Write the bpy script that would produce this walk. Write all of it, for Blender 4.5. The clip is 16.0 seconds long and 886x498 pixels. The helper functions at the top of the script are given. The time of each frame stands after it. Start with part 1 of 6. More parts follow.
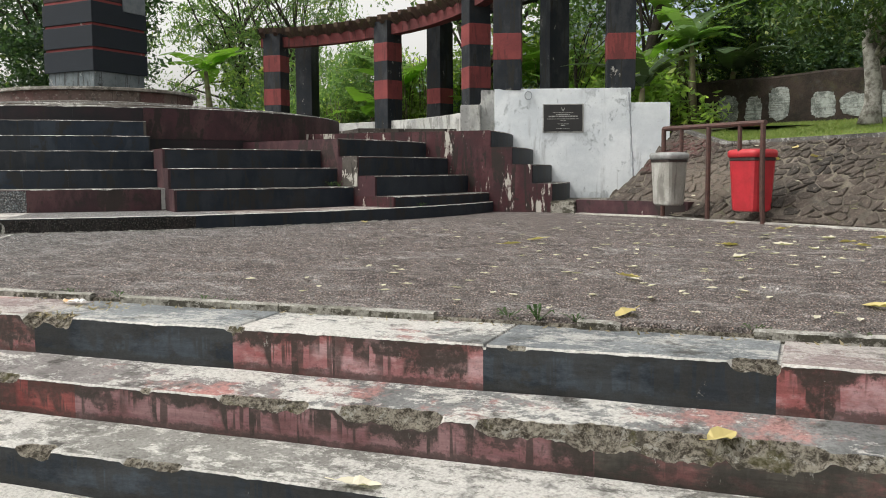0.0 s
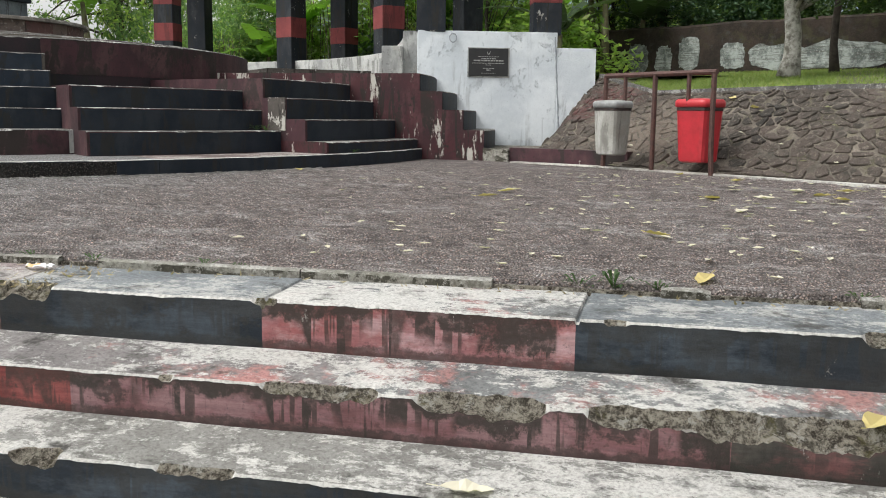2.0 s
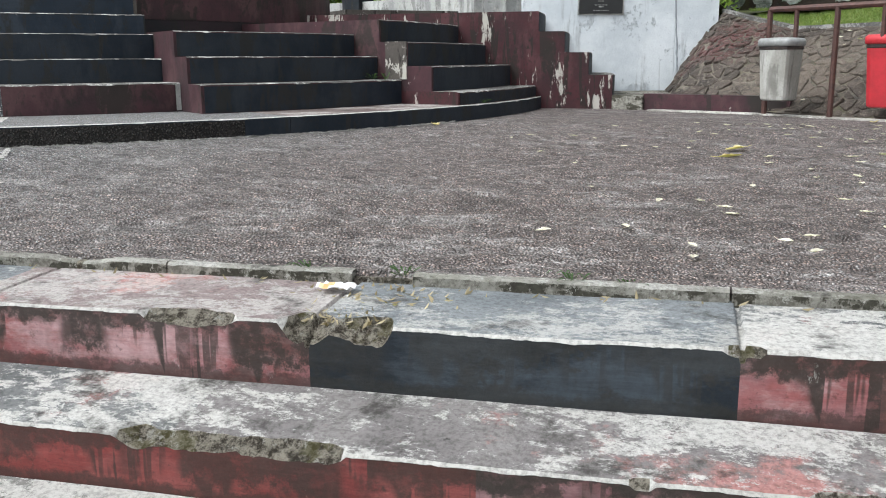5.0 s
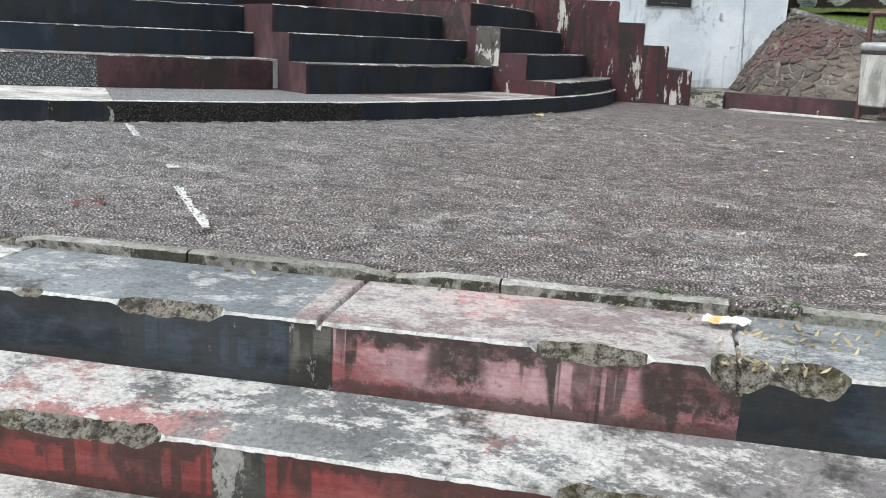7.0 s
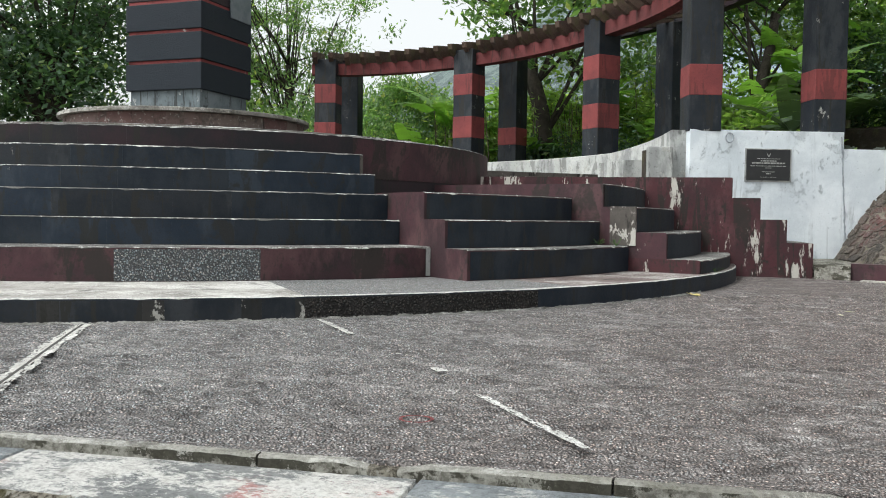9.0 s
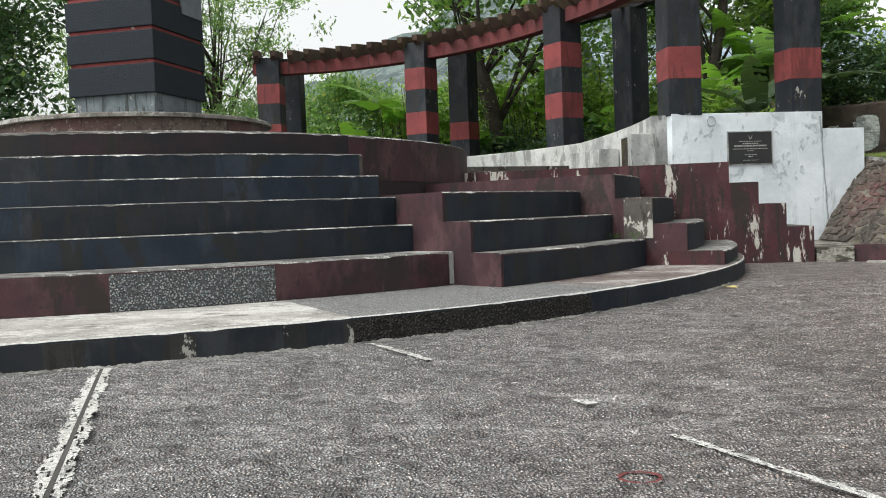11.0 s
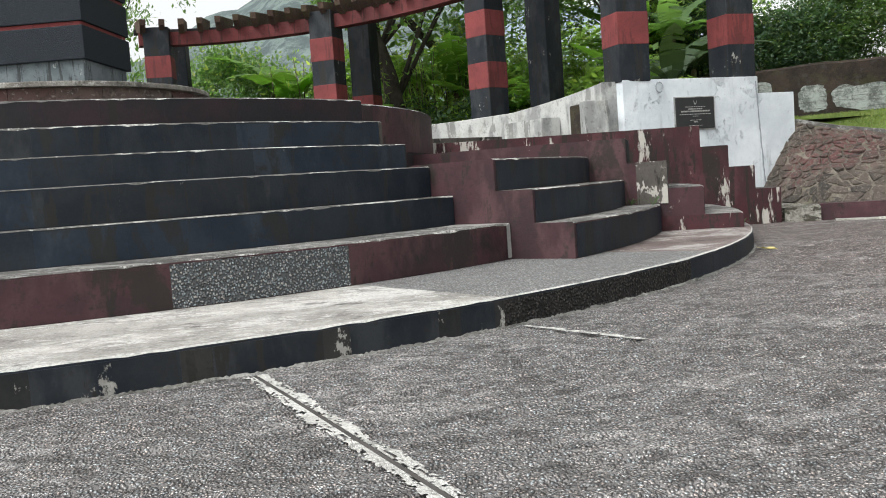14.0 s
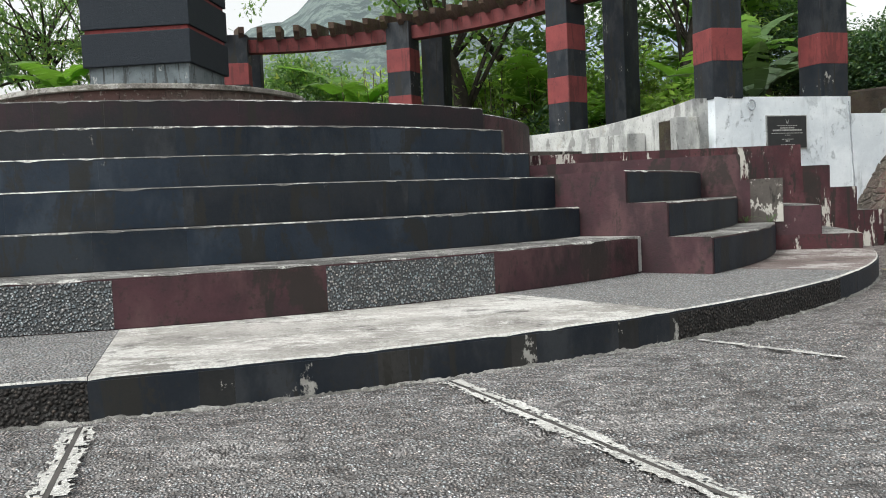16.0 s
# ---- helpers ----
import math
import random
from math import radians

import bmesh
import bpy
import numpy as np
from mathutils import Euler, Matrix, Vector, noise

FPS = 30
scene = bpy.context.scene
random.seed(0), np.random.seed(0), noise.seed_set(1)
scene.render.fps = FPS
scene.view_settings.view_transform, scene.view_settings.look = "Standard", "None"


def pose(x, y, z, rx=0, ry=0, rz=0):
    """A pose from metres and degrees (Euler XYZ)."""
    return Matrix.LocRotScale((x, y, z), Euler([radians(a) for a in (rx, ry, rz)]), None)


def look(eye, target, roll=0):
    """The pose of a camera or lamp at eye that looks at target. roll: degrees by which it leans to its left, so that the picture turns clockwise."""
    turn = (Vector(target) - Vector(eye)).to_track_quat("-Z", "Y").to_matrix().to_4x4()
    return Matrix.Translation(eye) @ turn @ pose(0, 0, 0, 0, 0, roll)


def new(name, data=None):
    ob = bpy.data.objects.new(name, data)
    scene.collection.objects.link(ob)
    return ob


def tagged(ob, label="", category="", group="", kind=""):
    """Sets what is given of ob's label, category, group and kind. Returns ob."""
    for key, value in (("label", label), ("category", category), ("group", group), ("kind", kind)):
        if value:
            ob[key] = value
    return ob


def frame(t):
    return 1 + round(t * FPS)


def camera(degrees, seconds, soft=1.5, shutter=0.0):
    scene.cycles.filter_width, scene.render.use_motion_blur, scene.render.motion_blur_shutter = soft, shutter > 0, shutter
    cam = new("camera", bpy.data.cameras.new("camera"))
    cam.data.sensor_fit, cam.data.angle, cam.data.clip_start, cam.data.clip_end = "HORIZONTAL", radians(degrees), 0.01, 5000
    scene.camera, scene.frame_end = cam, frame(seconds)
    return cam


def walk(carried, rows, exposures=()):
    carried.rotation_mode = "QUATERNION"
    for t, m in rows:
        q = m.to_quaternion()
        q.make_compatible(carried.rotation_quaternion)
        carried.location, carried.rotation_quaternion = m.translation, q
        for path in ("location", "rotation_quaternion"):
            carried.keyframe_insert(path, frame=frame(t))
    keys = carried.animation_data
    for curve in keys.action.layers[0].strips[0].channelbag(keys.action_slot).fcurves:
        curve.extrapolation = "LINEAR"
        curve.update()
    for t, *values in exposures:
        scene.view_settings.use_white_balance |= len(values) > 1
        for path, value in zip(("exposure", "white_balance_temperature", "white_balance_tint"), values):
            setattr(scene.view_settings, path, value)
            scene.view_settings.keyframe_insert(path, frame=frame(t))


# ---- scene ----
cam = camera(52.8, 16.0, soft=1.0)
METRES, EYE, TILT, LEAN, TURN = 8.0, 1.5, -1.9, 0.0, 22.8
ROWS = [
    (0.0, 0.0, 0.0, 0.0, -0.02, -3.11, 0.28),
    (0.5, -0.0121, 0.0188, 0.0002, -2.16, -3.81, -0.11),
    (1.0, -0.033, 0.0388, 0.0011, -2.86, -6.16, 0.02),
    (1.5, -0.0614, 0.0489, 0.0039, -6.82, -6.43, 0.04),
    (2.0, -0.0818, 0.064, 0.0022, -8.06, -6.59, -0.47),
    (2.5, -0.1042, 0.087, -0.0001, -7.16, -6.7, 2.09),
    (3.0, -0.1317, 0.1111, 0.0005, -8.04, -8.41, 1.95),
    (5.5, -0.2434, 0.2341, 0.0112, -7.53, -10.26, 0.06),
    (6.0, -0.2762, 0.2469, 0.0133, -10.02, -10.32, -1.17),
    (6.5, -0.3051, 0.2659, 0.0124, -9.58, -10.72, -1.99),
    (7.0, -0.3412, 0.2731, 0.0134, -8.85, -11.3, -2.26),
    (7.5, -0.3773, 0.2798, 0.0131, -11.77, -11.83, -1.13),
    (8.0, -0.4063, 0.2991, 0.0156, -10.96, -12.09, 0.26),
    (8.5, -0.4411, 0.3139, 0.0167, -6.89, -7.67, -1.23),
    (9.0, -0.4693, 0.3279, 0.0194, -7.92, -0.25, -0.56),
    (11.5, -0.5767, 0.4383, 0.0283, -16.85, -0.51, 3.97),
    (12.0, -0.6084, 0.4562, 0.0298, -22.18, -0.49, 3.71),
    (12.5, -0.6372, 0.485, 0.0291, -23.96, -0.46, 2.11),
    (13.0, -0.6699, 0.4981, 0.0315, -25.55, -0.68, 2.15),
    (13.5, -0.692, 0.5164, 0.0301, -27.2, -1.13, 2.07),
    (14.0, -0.7056, 0.5424, 0.032, -24.29, -2.45, 4.81),
    (14.5, -0.7157, 0.5495, 0.033, -23.31, -2.18, 5.16),
    (15.0, -0.7387, 0.5516, 0.0339, -21.37, -1.03, 5.7),
    (15.5, -0.7565, 0.5604, 0.0319, -21.49, -0.71, 4.88),
    (16.0, -0.7709, 0.5806, 0.0322, -22.08, -1.31, 3.16),
]
LIGHT = [(0.0, -0.15, 6800, 9), (1.5, -0.10, 6650, 9), (3.0, -0.10, 6350, 8), (5.5, 0.09, 6200, 8), (7.0, 0.13, 6150, 8), (8.2, 0.07, 6200, 8), (9.0, 0.0, 6350, 6), (12.0, -0.03, 6500, 7), (14.5, 0.04, 6450, 8), (16.0, 0.0, 6450, 7)]
walk(cam, [(t, pose(0, 0, EYE, TILT, LEAN, TURN) @ pose(METRES * x, METRES * y, METRES * z, 90 + pitch, roll, yaw)) for t, x, y, z, yaw, pitch, roll in ROWS], LIGHT)

# ---- plan ----
CX, CY = -10.45, 10.95            # middle of the monument
R_SLAB, Z_SLAB = 6.54, 1.10
TIERS = [(5.37, 1.332), (4.93, 1.528), (4.745, 1.735), (4.545, 1.905), (4.335, 2.082), (4.16, 2.25)]
END_T = -39.7                     # the tiers end here, degrees round the middle
FLIGHT_A = [(5.84, 1.325), (5.557, 1.54), (5.275, 1.75)]
FLIGHT_B = [(6.48, 1.218), (6.185, 1.447), (5.90, 1.67), (5.585, 1.88)]
FLIGHT_C = [(7.325, 1.333), (7.06, 1.577), (6.79, 1.805), (6.50, 2.022)]
END_A, END_B = -18.75, 0.5
KERB_Y, KERB_SLOPE = 3.243, 0.042  # the edge of the platform at x = -2.5
LOW = 0.2                         # the lower ground

# ---- world, sun, exposure ----
world = bpy.data.worlds.new("world")
scene.world = world
world.use_nodes = True
wn, wl = world.node_tree.nodes, world.node_tree.links
sky = wn.new("ShaderNodeTexSky")
sky.sky_type, sky.sun_disc = "NISHITA", False
sky.sun_elevation, sky.sun_rotation = radians(54), radians(232)
sky.air_density, sky.dust_density, sky.ozone_density = 1.0, 4.0, 0.8
haze = wn.new("ShaderNodeHueSaturation")
haze.inputs["Saturation"].default_value, haze.inputs["Value"].default_value = 0.06, 1.8
wl.new(sky.outputs[0], haze.inputs["Color"])
wl.new(haze.outputs[0], wn["Background"].inputs["Color"])
wn["Background"].inputs["Strength"].default_value = 0.15
sun = new("sun", bpy.data.lights.new("sun", "SUN"))
sun.data.energy, sun.data.angle, sun.data.color = 1.8, radians(26), (1.0, 0.98, 0.95)
sun.matrix_world = look((0, 0, 30), (17, 13.5, 0))


# ---- helpers of the scene ----
def link_bm(name, bm, material, parent=None, smooth=False):
    me = bpy.data.meshes.new(name)
    bmesh.ops.recalc_face_normals(bm, faces=bm.faces)
    bm.to_mesh(me)
    bm.free()
    if smooth:
        me.polygons.foreach_set("use_smooth", [True] * len(me.polygons))
    for m in material if isinstance(material, (list, tuple)) else [material]:
        me.materials.append(m)
    ob = new(name, me)
    if parent:
        ob.parent = parent
    return ob


def part(name, bm, material, parent, label="", smooth=False):
    ob = link_bm(name, bm, material, parent, smooth)
    if label:
        ob["label"] = label
    return ob


def thing(name, label, category, group="", at=None):
    ob = new(name)
    ob.empty_display_size = 0.1
    if at:
        ob.matrix_world = at
    return tagged(ob, label, category, group)


def structure(name, bm, material, label, category, smooth=False):
    return tagged(link_bm(name, bm, material, None, smooth), label, category, "", "structure")


def add_box(bm, x0, y0, z0, x1, y1, z1, m=None):
    vs = [bm.verts.new((x, y, z)) for z in (z0, z1) for x, y in ((x0, y0), (x1, y0), (x1, y1), (x0, y1))]
    if m:
        bmesh.ops.transform(bm, matrix=m, verts=vs)
    for f in ((3, 2, 1, 0), (4, 5, 6, 7), (0, 1, 5, 4), (1, 2, 6, 5), (2, 3, 7, 6), (3, 0, 4, 7)):
        bm.faces.new([vs[i] for i in f])
    return vs


def box(x0, y0, z0, x1, y1, z1, bevel=0.0, m=None):
    bm = bmesh.new()
    add_box(bm, x0, y0, z0, x1, y1, z1, m)
    if bevel:
        bmesh.ops.bevel(bm, geom=list(bm.edges), offset=bevel, segments=2, profile=0.6, affect="EDGES")
    return bm


def polar(r, a, z=0.0):
    return Vector((CX + r * math.cos(radians(a)), CY + r * math.sin(radians(a)), z))


def add_arc(bm, r0, r1, a0, a1, z0, z1, step=2.0, rough=0.0):
    """A curved block round the middle; rough: how far its outer top edge is worn."""
    n = max(1, int(abs(a1 - a0) / step))
    rings = []
    for i in range(n + 1):
        a = a0 + (a1 - a0) * i / n
        w = rough * max(0.0, 0.7 * noise.noise((a * 1.7, r1 * 3, z1 * 7)) + 0.5 * noise.noise((a * 5.3, r1 * 3, z1 * 7)))
        w2 = rough * max(0.0, noise.noise((a * 1.3 + 40, r1 * 3, z1 * 5)) - 0.1)
        if rough:
            rings.append([bm.verts.new(polar(r, a, z)) for r, z in ((r0, z0), (r1, z0), (r1, z1 - 0.006 - w2), (r1 - 0.008 - w, z1), (r0, z1))])
        else:
            rings.append([bm.verts.new(polar(r, a, z)) for r, z in ((r0, z0), (r1, z0), (r1, z1), (r0, z1))])
    k = len(rings[0])
    for p, q in zip(rings, rings[1:]):
        for j in range(k):
            bm.faces.new((p[j], p[(j + 1) % k], q[(j + 1) % k], q[j]))
    bm.faces.new(rings[0])
    bm.faces.new(rings[-1][::-1])


def arc(*args, **kw):
    bm = bmesh.new()
    add_arc(bm, *args, **kw)
    return bm


def add_tube(bm, points, radius, sides=8):
    """A round bar along points; radius: one number, or one for each point."""
    rings, pts = [], [Vector(p) for p in points]
    for i, p in enumerate(pts):
        d = (pts[min(i + 1, len(pts) - 1)] - pts[max(i - 1, 0)]).normalized()
        u = d.orthogonal().normalized() if abs(d.z) > 0.9 else d.cross(Vector((0, 0, 1))).normalized()
        v = d.cross(u)
        r = radius[i] if isinstance(radius, (list, tuple)) else radius
        rings.append([bm.verts.new(p + r * (math.cos(k * math.tau / sides) * u + math.sin(k * math.tau / sides) * v)) for k in range(sides)])
    for p, q in zip(rings, rings[1:]):
        for k in range(sides):
            bm.faces.new((p[k], p[(k + 1) % sides], q[(k + 1) % sides], q[k]))
    bm.faces.new(rings[0][::-1])
    bm.faces.new(rings[-1])


def tube(points, radius, sides=8):
    bm = bmesh.new()
    add_tube(bm, points, radius, sides)
    return bm


def prism(outline, z0, z1):
    """An upright block over an outline of (x, y)."""
    bm = bmesh.new()
    lo, hi = [bm.verts.new((x, y, z0)) for x, y in outline], [bm.verts.new((x, y, z1)) for x, y in outline]
    for i in range(len(lo)):
        j = (i + 1) % len(lo)
        bm.faces.new((lo[i], lo[j], hi[j], hi[i]))
    bm.faces.new(lo[::-1])
    bm.faces.new(hi)
    return bm

# ---- materials ----


class Nodes:
    """A node material written as short calls; positions are in metres."""

    def __init__(self, name):
        self.m = bpy.data.materials.new(name)
        self.m.use_nodes = True
        self.t = self.m.node_tree
        self.b = self.t.nodes["Principled BSDF"]
        self.pos = self.t.nodes.new("ShaderNodeNewGeometry").outputs["Position"]

    def put(self, socket, value):
        if isinstance(value, bpy.types.NodeSocket):
            self.t.links.new(value, socket)
        elif isinstance(value, tuple) and len(value) == 3 and socket.type == "RGBA":
            socket.default_value = (*value, 1)
        else:
            socket.default_value = value

    def own(self):
        self.pos = self.t.nodes.new("ShaderNodeTexCoord").outputs["Object"]

    def at(self, scale=(1, 1, 1), shift=(0, 0, 0)):
        n = self.t.nodes.new("ShaderNodeMapping")
        self.put(n.inputs["Vector"], self.pos)
        n.inputs["Scale"].default_value, n.inputs["Location"].default_value = scale, shift
        return n.outputs[0]

    def noise(self, scale, detail=4.0, rough=0.6, stretch=None, shift=(0, 0, 0), warp=0.0):
        n = self.t.nodes.new("ShaderNodeTexNoise")
        self.put(n.inputs["Vector"], self.at(stretch or (1, 1, 1), shift))
        for k, v in (("Scale", scale), ("Detail", detail), ("Roughness", rough), ("Distortion", warp)):
            n.inputs[k].default_value = v
        return n.outputs["Fac"]

    def cells(self, scale, feature="F1", out="Distance", stretch=None, randomness=1.0):
        n = self.t.nodes.new("ShaderNodeTexVoronoi")
        n.feature = feature
        self.put(n.inputs["Vector"], self.at(stretch or (1, 1, 1)))
        n.inputs["Scale"].default_value, n.inputs["Randomness"].default_value = scale, randomness
        return n.outputs[out]

    def ramp(self, value, lo, hi, a=0.0, b=1.0):
        n = self.t.nodes.new("ShaderNodeMapRange")
        n.interpolation_type = "SMOOTHSTEP"
        self.put(n.inputs["Value"], value)
        for k, v in (("From Min", lo), ("From Max", hi), ("To Min", a), ("To Max", b)):
            n.inputs[k].default_value = v
        return n.outputs[0]

    def math(self, op, a, b=0.0):
        n = self.t.nodes.new("ShaderNodeMath")
        n.operation = op
        self.put(n.inputs[0], a), self.put(n.inputs[1], b)
        return n.outputs[0]

    def mix(self, fac, a, b, blend="MIX"):
        n = self.t.nodes.new("ShaderNodeMix")
        n.data_type, n.blend_type = "RGBA", blend
        self.put(n.inputs[0], fac), self.put(n.inputs[6], a), self.put(n.inputs[7], b)
        return n.outputs[2]

    def random(self):
        return self.t.nodes.new("ShaderNodeObjectInfo").outputs["Random"]

    def island(self):
        return self.t.nodes.new("ShaderNodeNewGeometry").outputs["Random Per Island"]

    def bump(self, height, distance, strength=1.0):
        n = self.t.nodes.new("ShaderNodeBump")
        self.put(n.inputs["Height"], height)
        n.inputs["Distance"].default_value, n.inputs["Strength"].default_value = distance, strength
        self.put(self.b.inputs["Normal"], n.outputs[0])

    def end(self, color, rough=0.85, metal=0.0, gloss=0.5):
        self.put(self.b.inputs["Base Color"], color)
        self.put(self.b.inputs["Roughness"], rough)
        self.b.inputs["Metallic"].default_value = metal
        self.b.inputs["Specular IOR Level"].default_value = gloss
        return self.m


def painted(name, a, b, mold=0.5, bare=0.3, bare_col=(0.34, 0.33, 0.30), rough=0.75, fade=None, streak=10.0, wet=0.0, drip=0.6, brush=False):
    """Old wall paint: two tones, black run-down mould, flaked spots that show concrete."""
    n = Nodes(name)
    col = n.mix(n.ramp(n.noise(2.2, 6, 0.65), 0.35, 0.65), a, b)
    if fade:
        if brush:
            strokes = n.math("MULTIPLY", n.ramp(n.noise(2.2, 7, 0.7, (1.6, 1.6, 11), (5, 1, 3), 0.8), 0.50, 0.60), n.ramp(n.noise(2.6, 3, 0.5, None, (2, 9, 3)), 0.48, 0.60))
            col = n.mix(strokes, col, fade)
        else:
            col = n.mix(n.ramp(n.noise(3.5, 5, 0.6, (1, 1, 0.45), (5, 1, 3)), 0.48, 0.62), col, fade)
    col = n.mix(0.25, col, n.mix(n.noise(70, 3, 0.7), (0.3, 0.3, 0.3), (1.6, 1.6, 1.6)), "MULTIPLY")
    edge = n.math("MULTIPLY", n.math("SUBTRACT", n.noise(34, 4, 0.7), 0.5), 0.16)
    run = n.math("ADD", n.noise(1.0, 4, 0.62, (streak, streak, 1.1), (0, 0, 0), 0.9), edge)
    patch = n.math("ADD", n.noise(3.0, 5, 0.65, (1, 1, 1.3), (9, 2, 1)), edge)
    runs = n.math("MAXIMUM", n.math("MULTIPLY", n.ramp(run, 0.55 - wet, 0.61 - wet), n.ramp(patch, 0.30, 0.50)), n.ramp(patch, 0.66 - wet, 0.72 - wet))
    spots = n.ramp(n.noise(26, 5, 0.7), 0.56 - 0.5 * wet, 0.66 - 0.5 * wet)
    dark = n.math("MULTIPLY", n.math("MAXIMUM", runs, n.math("MULTIPLY", spots, 0.6)), mold)
    col = n.mix(dark, col, (0.022, 0.021, 0.018))
    flake = n.ramp(n.noise(5.5, 8, 0.72, (1, 1, drip), (3, 7, 2)), 0.70 - 0.14 * bare, 0.73 - 0.14 * bare)
    col = n.mix(n.math("MULTIPLY", flake, 0.9), col, n.mix(n.noise(30, 4), bare_col, (0.55, 0.54, 0.5)))
    h = n.math("ADD", n.math("MULTIPLY", n.noise(55, 5, 0.7), 0.5), n.math("MULTIPLY", flake, -0.5))
    n.bump(h, 0.006, 0.8)
    return n.end(col, rough, 0.0, 0.22)


def step_paint(name, a, b, pale, mould, drips, bare=0.3, brush=0.5):
    """Brushed riser paint with soft black mould streaks run down from the edge; V runs from foot to edge."""
    n = Nodes(name)
    sep = n.t.nodes.new("ShaderNodeSeparateXYZ")
    n.put(sep.inputs[0], n.t.nodes.new("ShaderNodeTexCoord").outputs["UV"])
    v = sep.outputs[1]

    def along(scale, detail, shift, lo, hi, a0=0.0, a1=1.0):
        return n.ramp(n.noise(scale, detail, 0.6, (1, 0, 0.06), (shift, 0, 0)), lo, hi, a0, a1)

    def shaky(scale, by):
        return n.math("MULTIPLY", n.math("SUBTRACT", n.noise(scale, 8, 0.8), 0.5), by)

    col = n.mix(n.ramp(n.noise(2.4, 5, 0.65), 0.42, 0.58), a, b)
    worn = n.math("MULTIPLY", n.ramp(n.noise(2.8, 6, 0.7, (1.0, 1, 2.2), (2, 9, 3)), 0.44, 0.60), brush)
    col = n.mix(worn, col, pale)
    lines = n.noise(3.0, 8, 0.75, (1.4, 1.4, 20), (5, 1, 3), 0.5)
    col = n.mix(0.45, col, n.mix(n.ramp(lines, 0.30, 0.70), (0.55, 0.55, 0.55), (1.4, 1.4, 1.4)), "MULTIPLY")
    col = n.mix(0.6, col, n.mix(n.noise(42, 6, 0.75), (0.35, 0.35, 0.35), (1.6, 1.6, 1.6)), "MULTIPLY")
    reach = n.math("ADD", n.math("ADD", v, along(5.0, 2, 8, 0.36, 0.64, -0.25, 0.75)), shaky(26, 0.4))
    thin = n.math("MULTIPLY", n.ramp(n.math("ADD", n.noise(13.0, 3, 0.6, (1, 0, 0.05), (3, 0, 0)), shaky(40, 0.08)), 0.515, 0.545), n.ramp(reach, 0.40, 0.72))
    fine = n.math("MULTIPLY", along(27.0, 2, 5, 0.51, 0.56, 0.0, 0.85), n.ramp(reach, 0.50, 0.92))
    broad = n.math("MULTIPLY", along(2.1, 4, 12, 0.515, 0.56), n.ramp(n.math("ADD", v, shaky(11, 1.6)), 0.30, 0.5, 0.15, 1.0))
    brow = n.ramp(n.math("ADD", v, n.math("ADD", shaky(16, 0.55), along(4.0, 3, 21, 0.4, 0.62, -0.10, 0.20))), 0.80, 0.90)
    foot = n.ramp(n.math("ADD", v, shaky(15, 0.5)), 0.36, 0.27)
    patch = n.ramp(n.math("ADD", n.noise(3.0, 6, 0.7, (1, 1, 1.2), (9, 2, 1)), shaky(30, 0.14)), 0.56, 0.62)
    speck = n.math("MULTIPLY", n.ramp(n.noise(40, 5, 0.75), 0.56, 0.66), 0.5)
    runs = n.math("MULTIPLY", n.math("MAXIMUM", n.math("MAXIMUM", thin, fine), n.math("MAXIMUM", broad, brow)), min(1.0, drips))
    dark = n.math("MAXIMUM", n.math("MAXIMUM", runs, n.math("MULTIPLY", foot, 0.8)), n.math("MAXIMUM", n.math("MULTIPLY", patch, 0.85), speck))
    dark = n.math("MULTIPLY", n.math("MULTIPLY", dark, mould), n.ramp(n.noise(24, 6, 0.75, None, (3, 3, 1)), 0.34, 0.52, 0.65, 1.0))
    col = n.mix(dark, col, n.mix(n.noise(48, 6, 0.8), (0.008, 0.008, 0.007), (0.048, 0.044, 0.036)))
    flake = n.ramp(n.noise(7.5, 9, 0.8, (1, 1, 0.45), (3, 7, 2)), 0.685 - 0.14 * bare, 0.71 - 0.14 * bare)
    col = n.mix(n.math("MULTIPLY", flake, 0.75), col, n.mix(n.noise(60, 5, 0.75), (0.06, 0.057, 0.05), (0.55, 0.54, 0.50)))
    n.bump(n.math("SUBTRACT", n.noise(50, 6, 0.75), n.math("MULTIPLY", flake, 0.5)), 0.006, 0.9)
    return n.end(col, 0.75, 0.0, 0.25)


BLACK = painted("black_paint", (0.009, 0.0145, 0.023), (0.021, 0.027, 0.036), 0.75, 0.06, (0.10, 0.10, 0.095), 0.6, (0.022, 0.028, 0.036), 5.0, 0.02)
BLACK_BLUE = painted("blue_black_paint", (0.012, 0.020, 0.033), (0.022, 0.031, 0.045), 0.8, 0.08, (0.12, 0.12, 0.115), 0.6, (0.030, 0.040, 0.054), 4.0, 0.03)
BLACK_OLD = painted("weathered_black_paint", (0.011, 0.015, 0.021), (0.022, 0.025, 0.030), 0.85, 0.45, (0.14, 0.135, 0.12), 0.65, (0.034, 0.038, 0.043), 9.0)
CRUST = painted("crusted_joint_mortar", (0.020, 0.021, 0.022), (0.040, 0.039, 0.037), 0.85, 0.95, (0.26, 0.25, 0.225), 0.9)
BLACK_STEP = step_paint("brushed_black_step_paint", (0.012, 0.017, 0.024), (0.020, 0.026, 0.033), (0.050, 0.062, 0.075), 0.8, 0.7, 0.35, 0.8)
BROWN = painted("maroon_paint", (0.064, 0.028, 0.034), (0.036, 0.021, 0.024), 0.8, 0.12, (0.20, 0.17, 0.15), 0.6, (0.080, 0.042, 0.045), 3.0, 0.02)
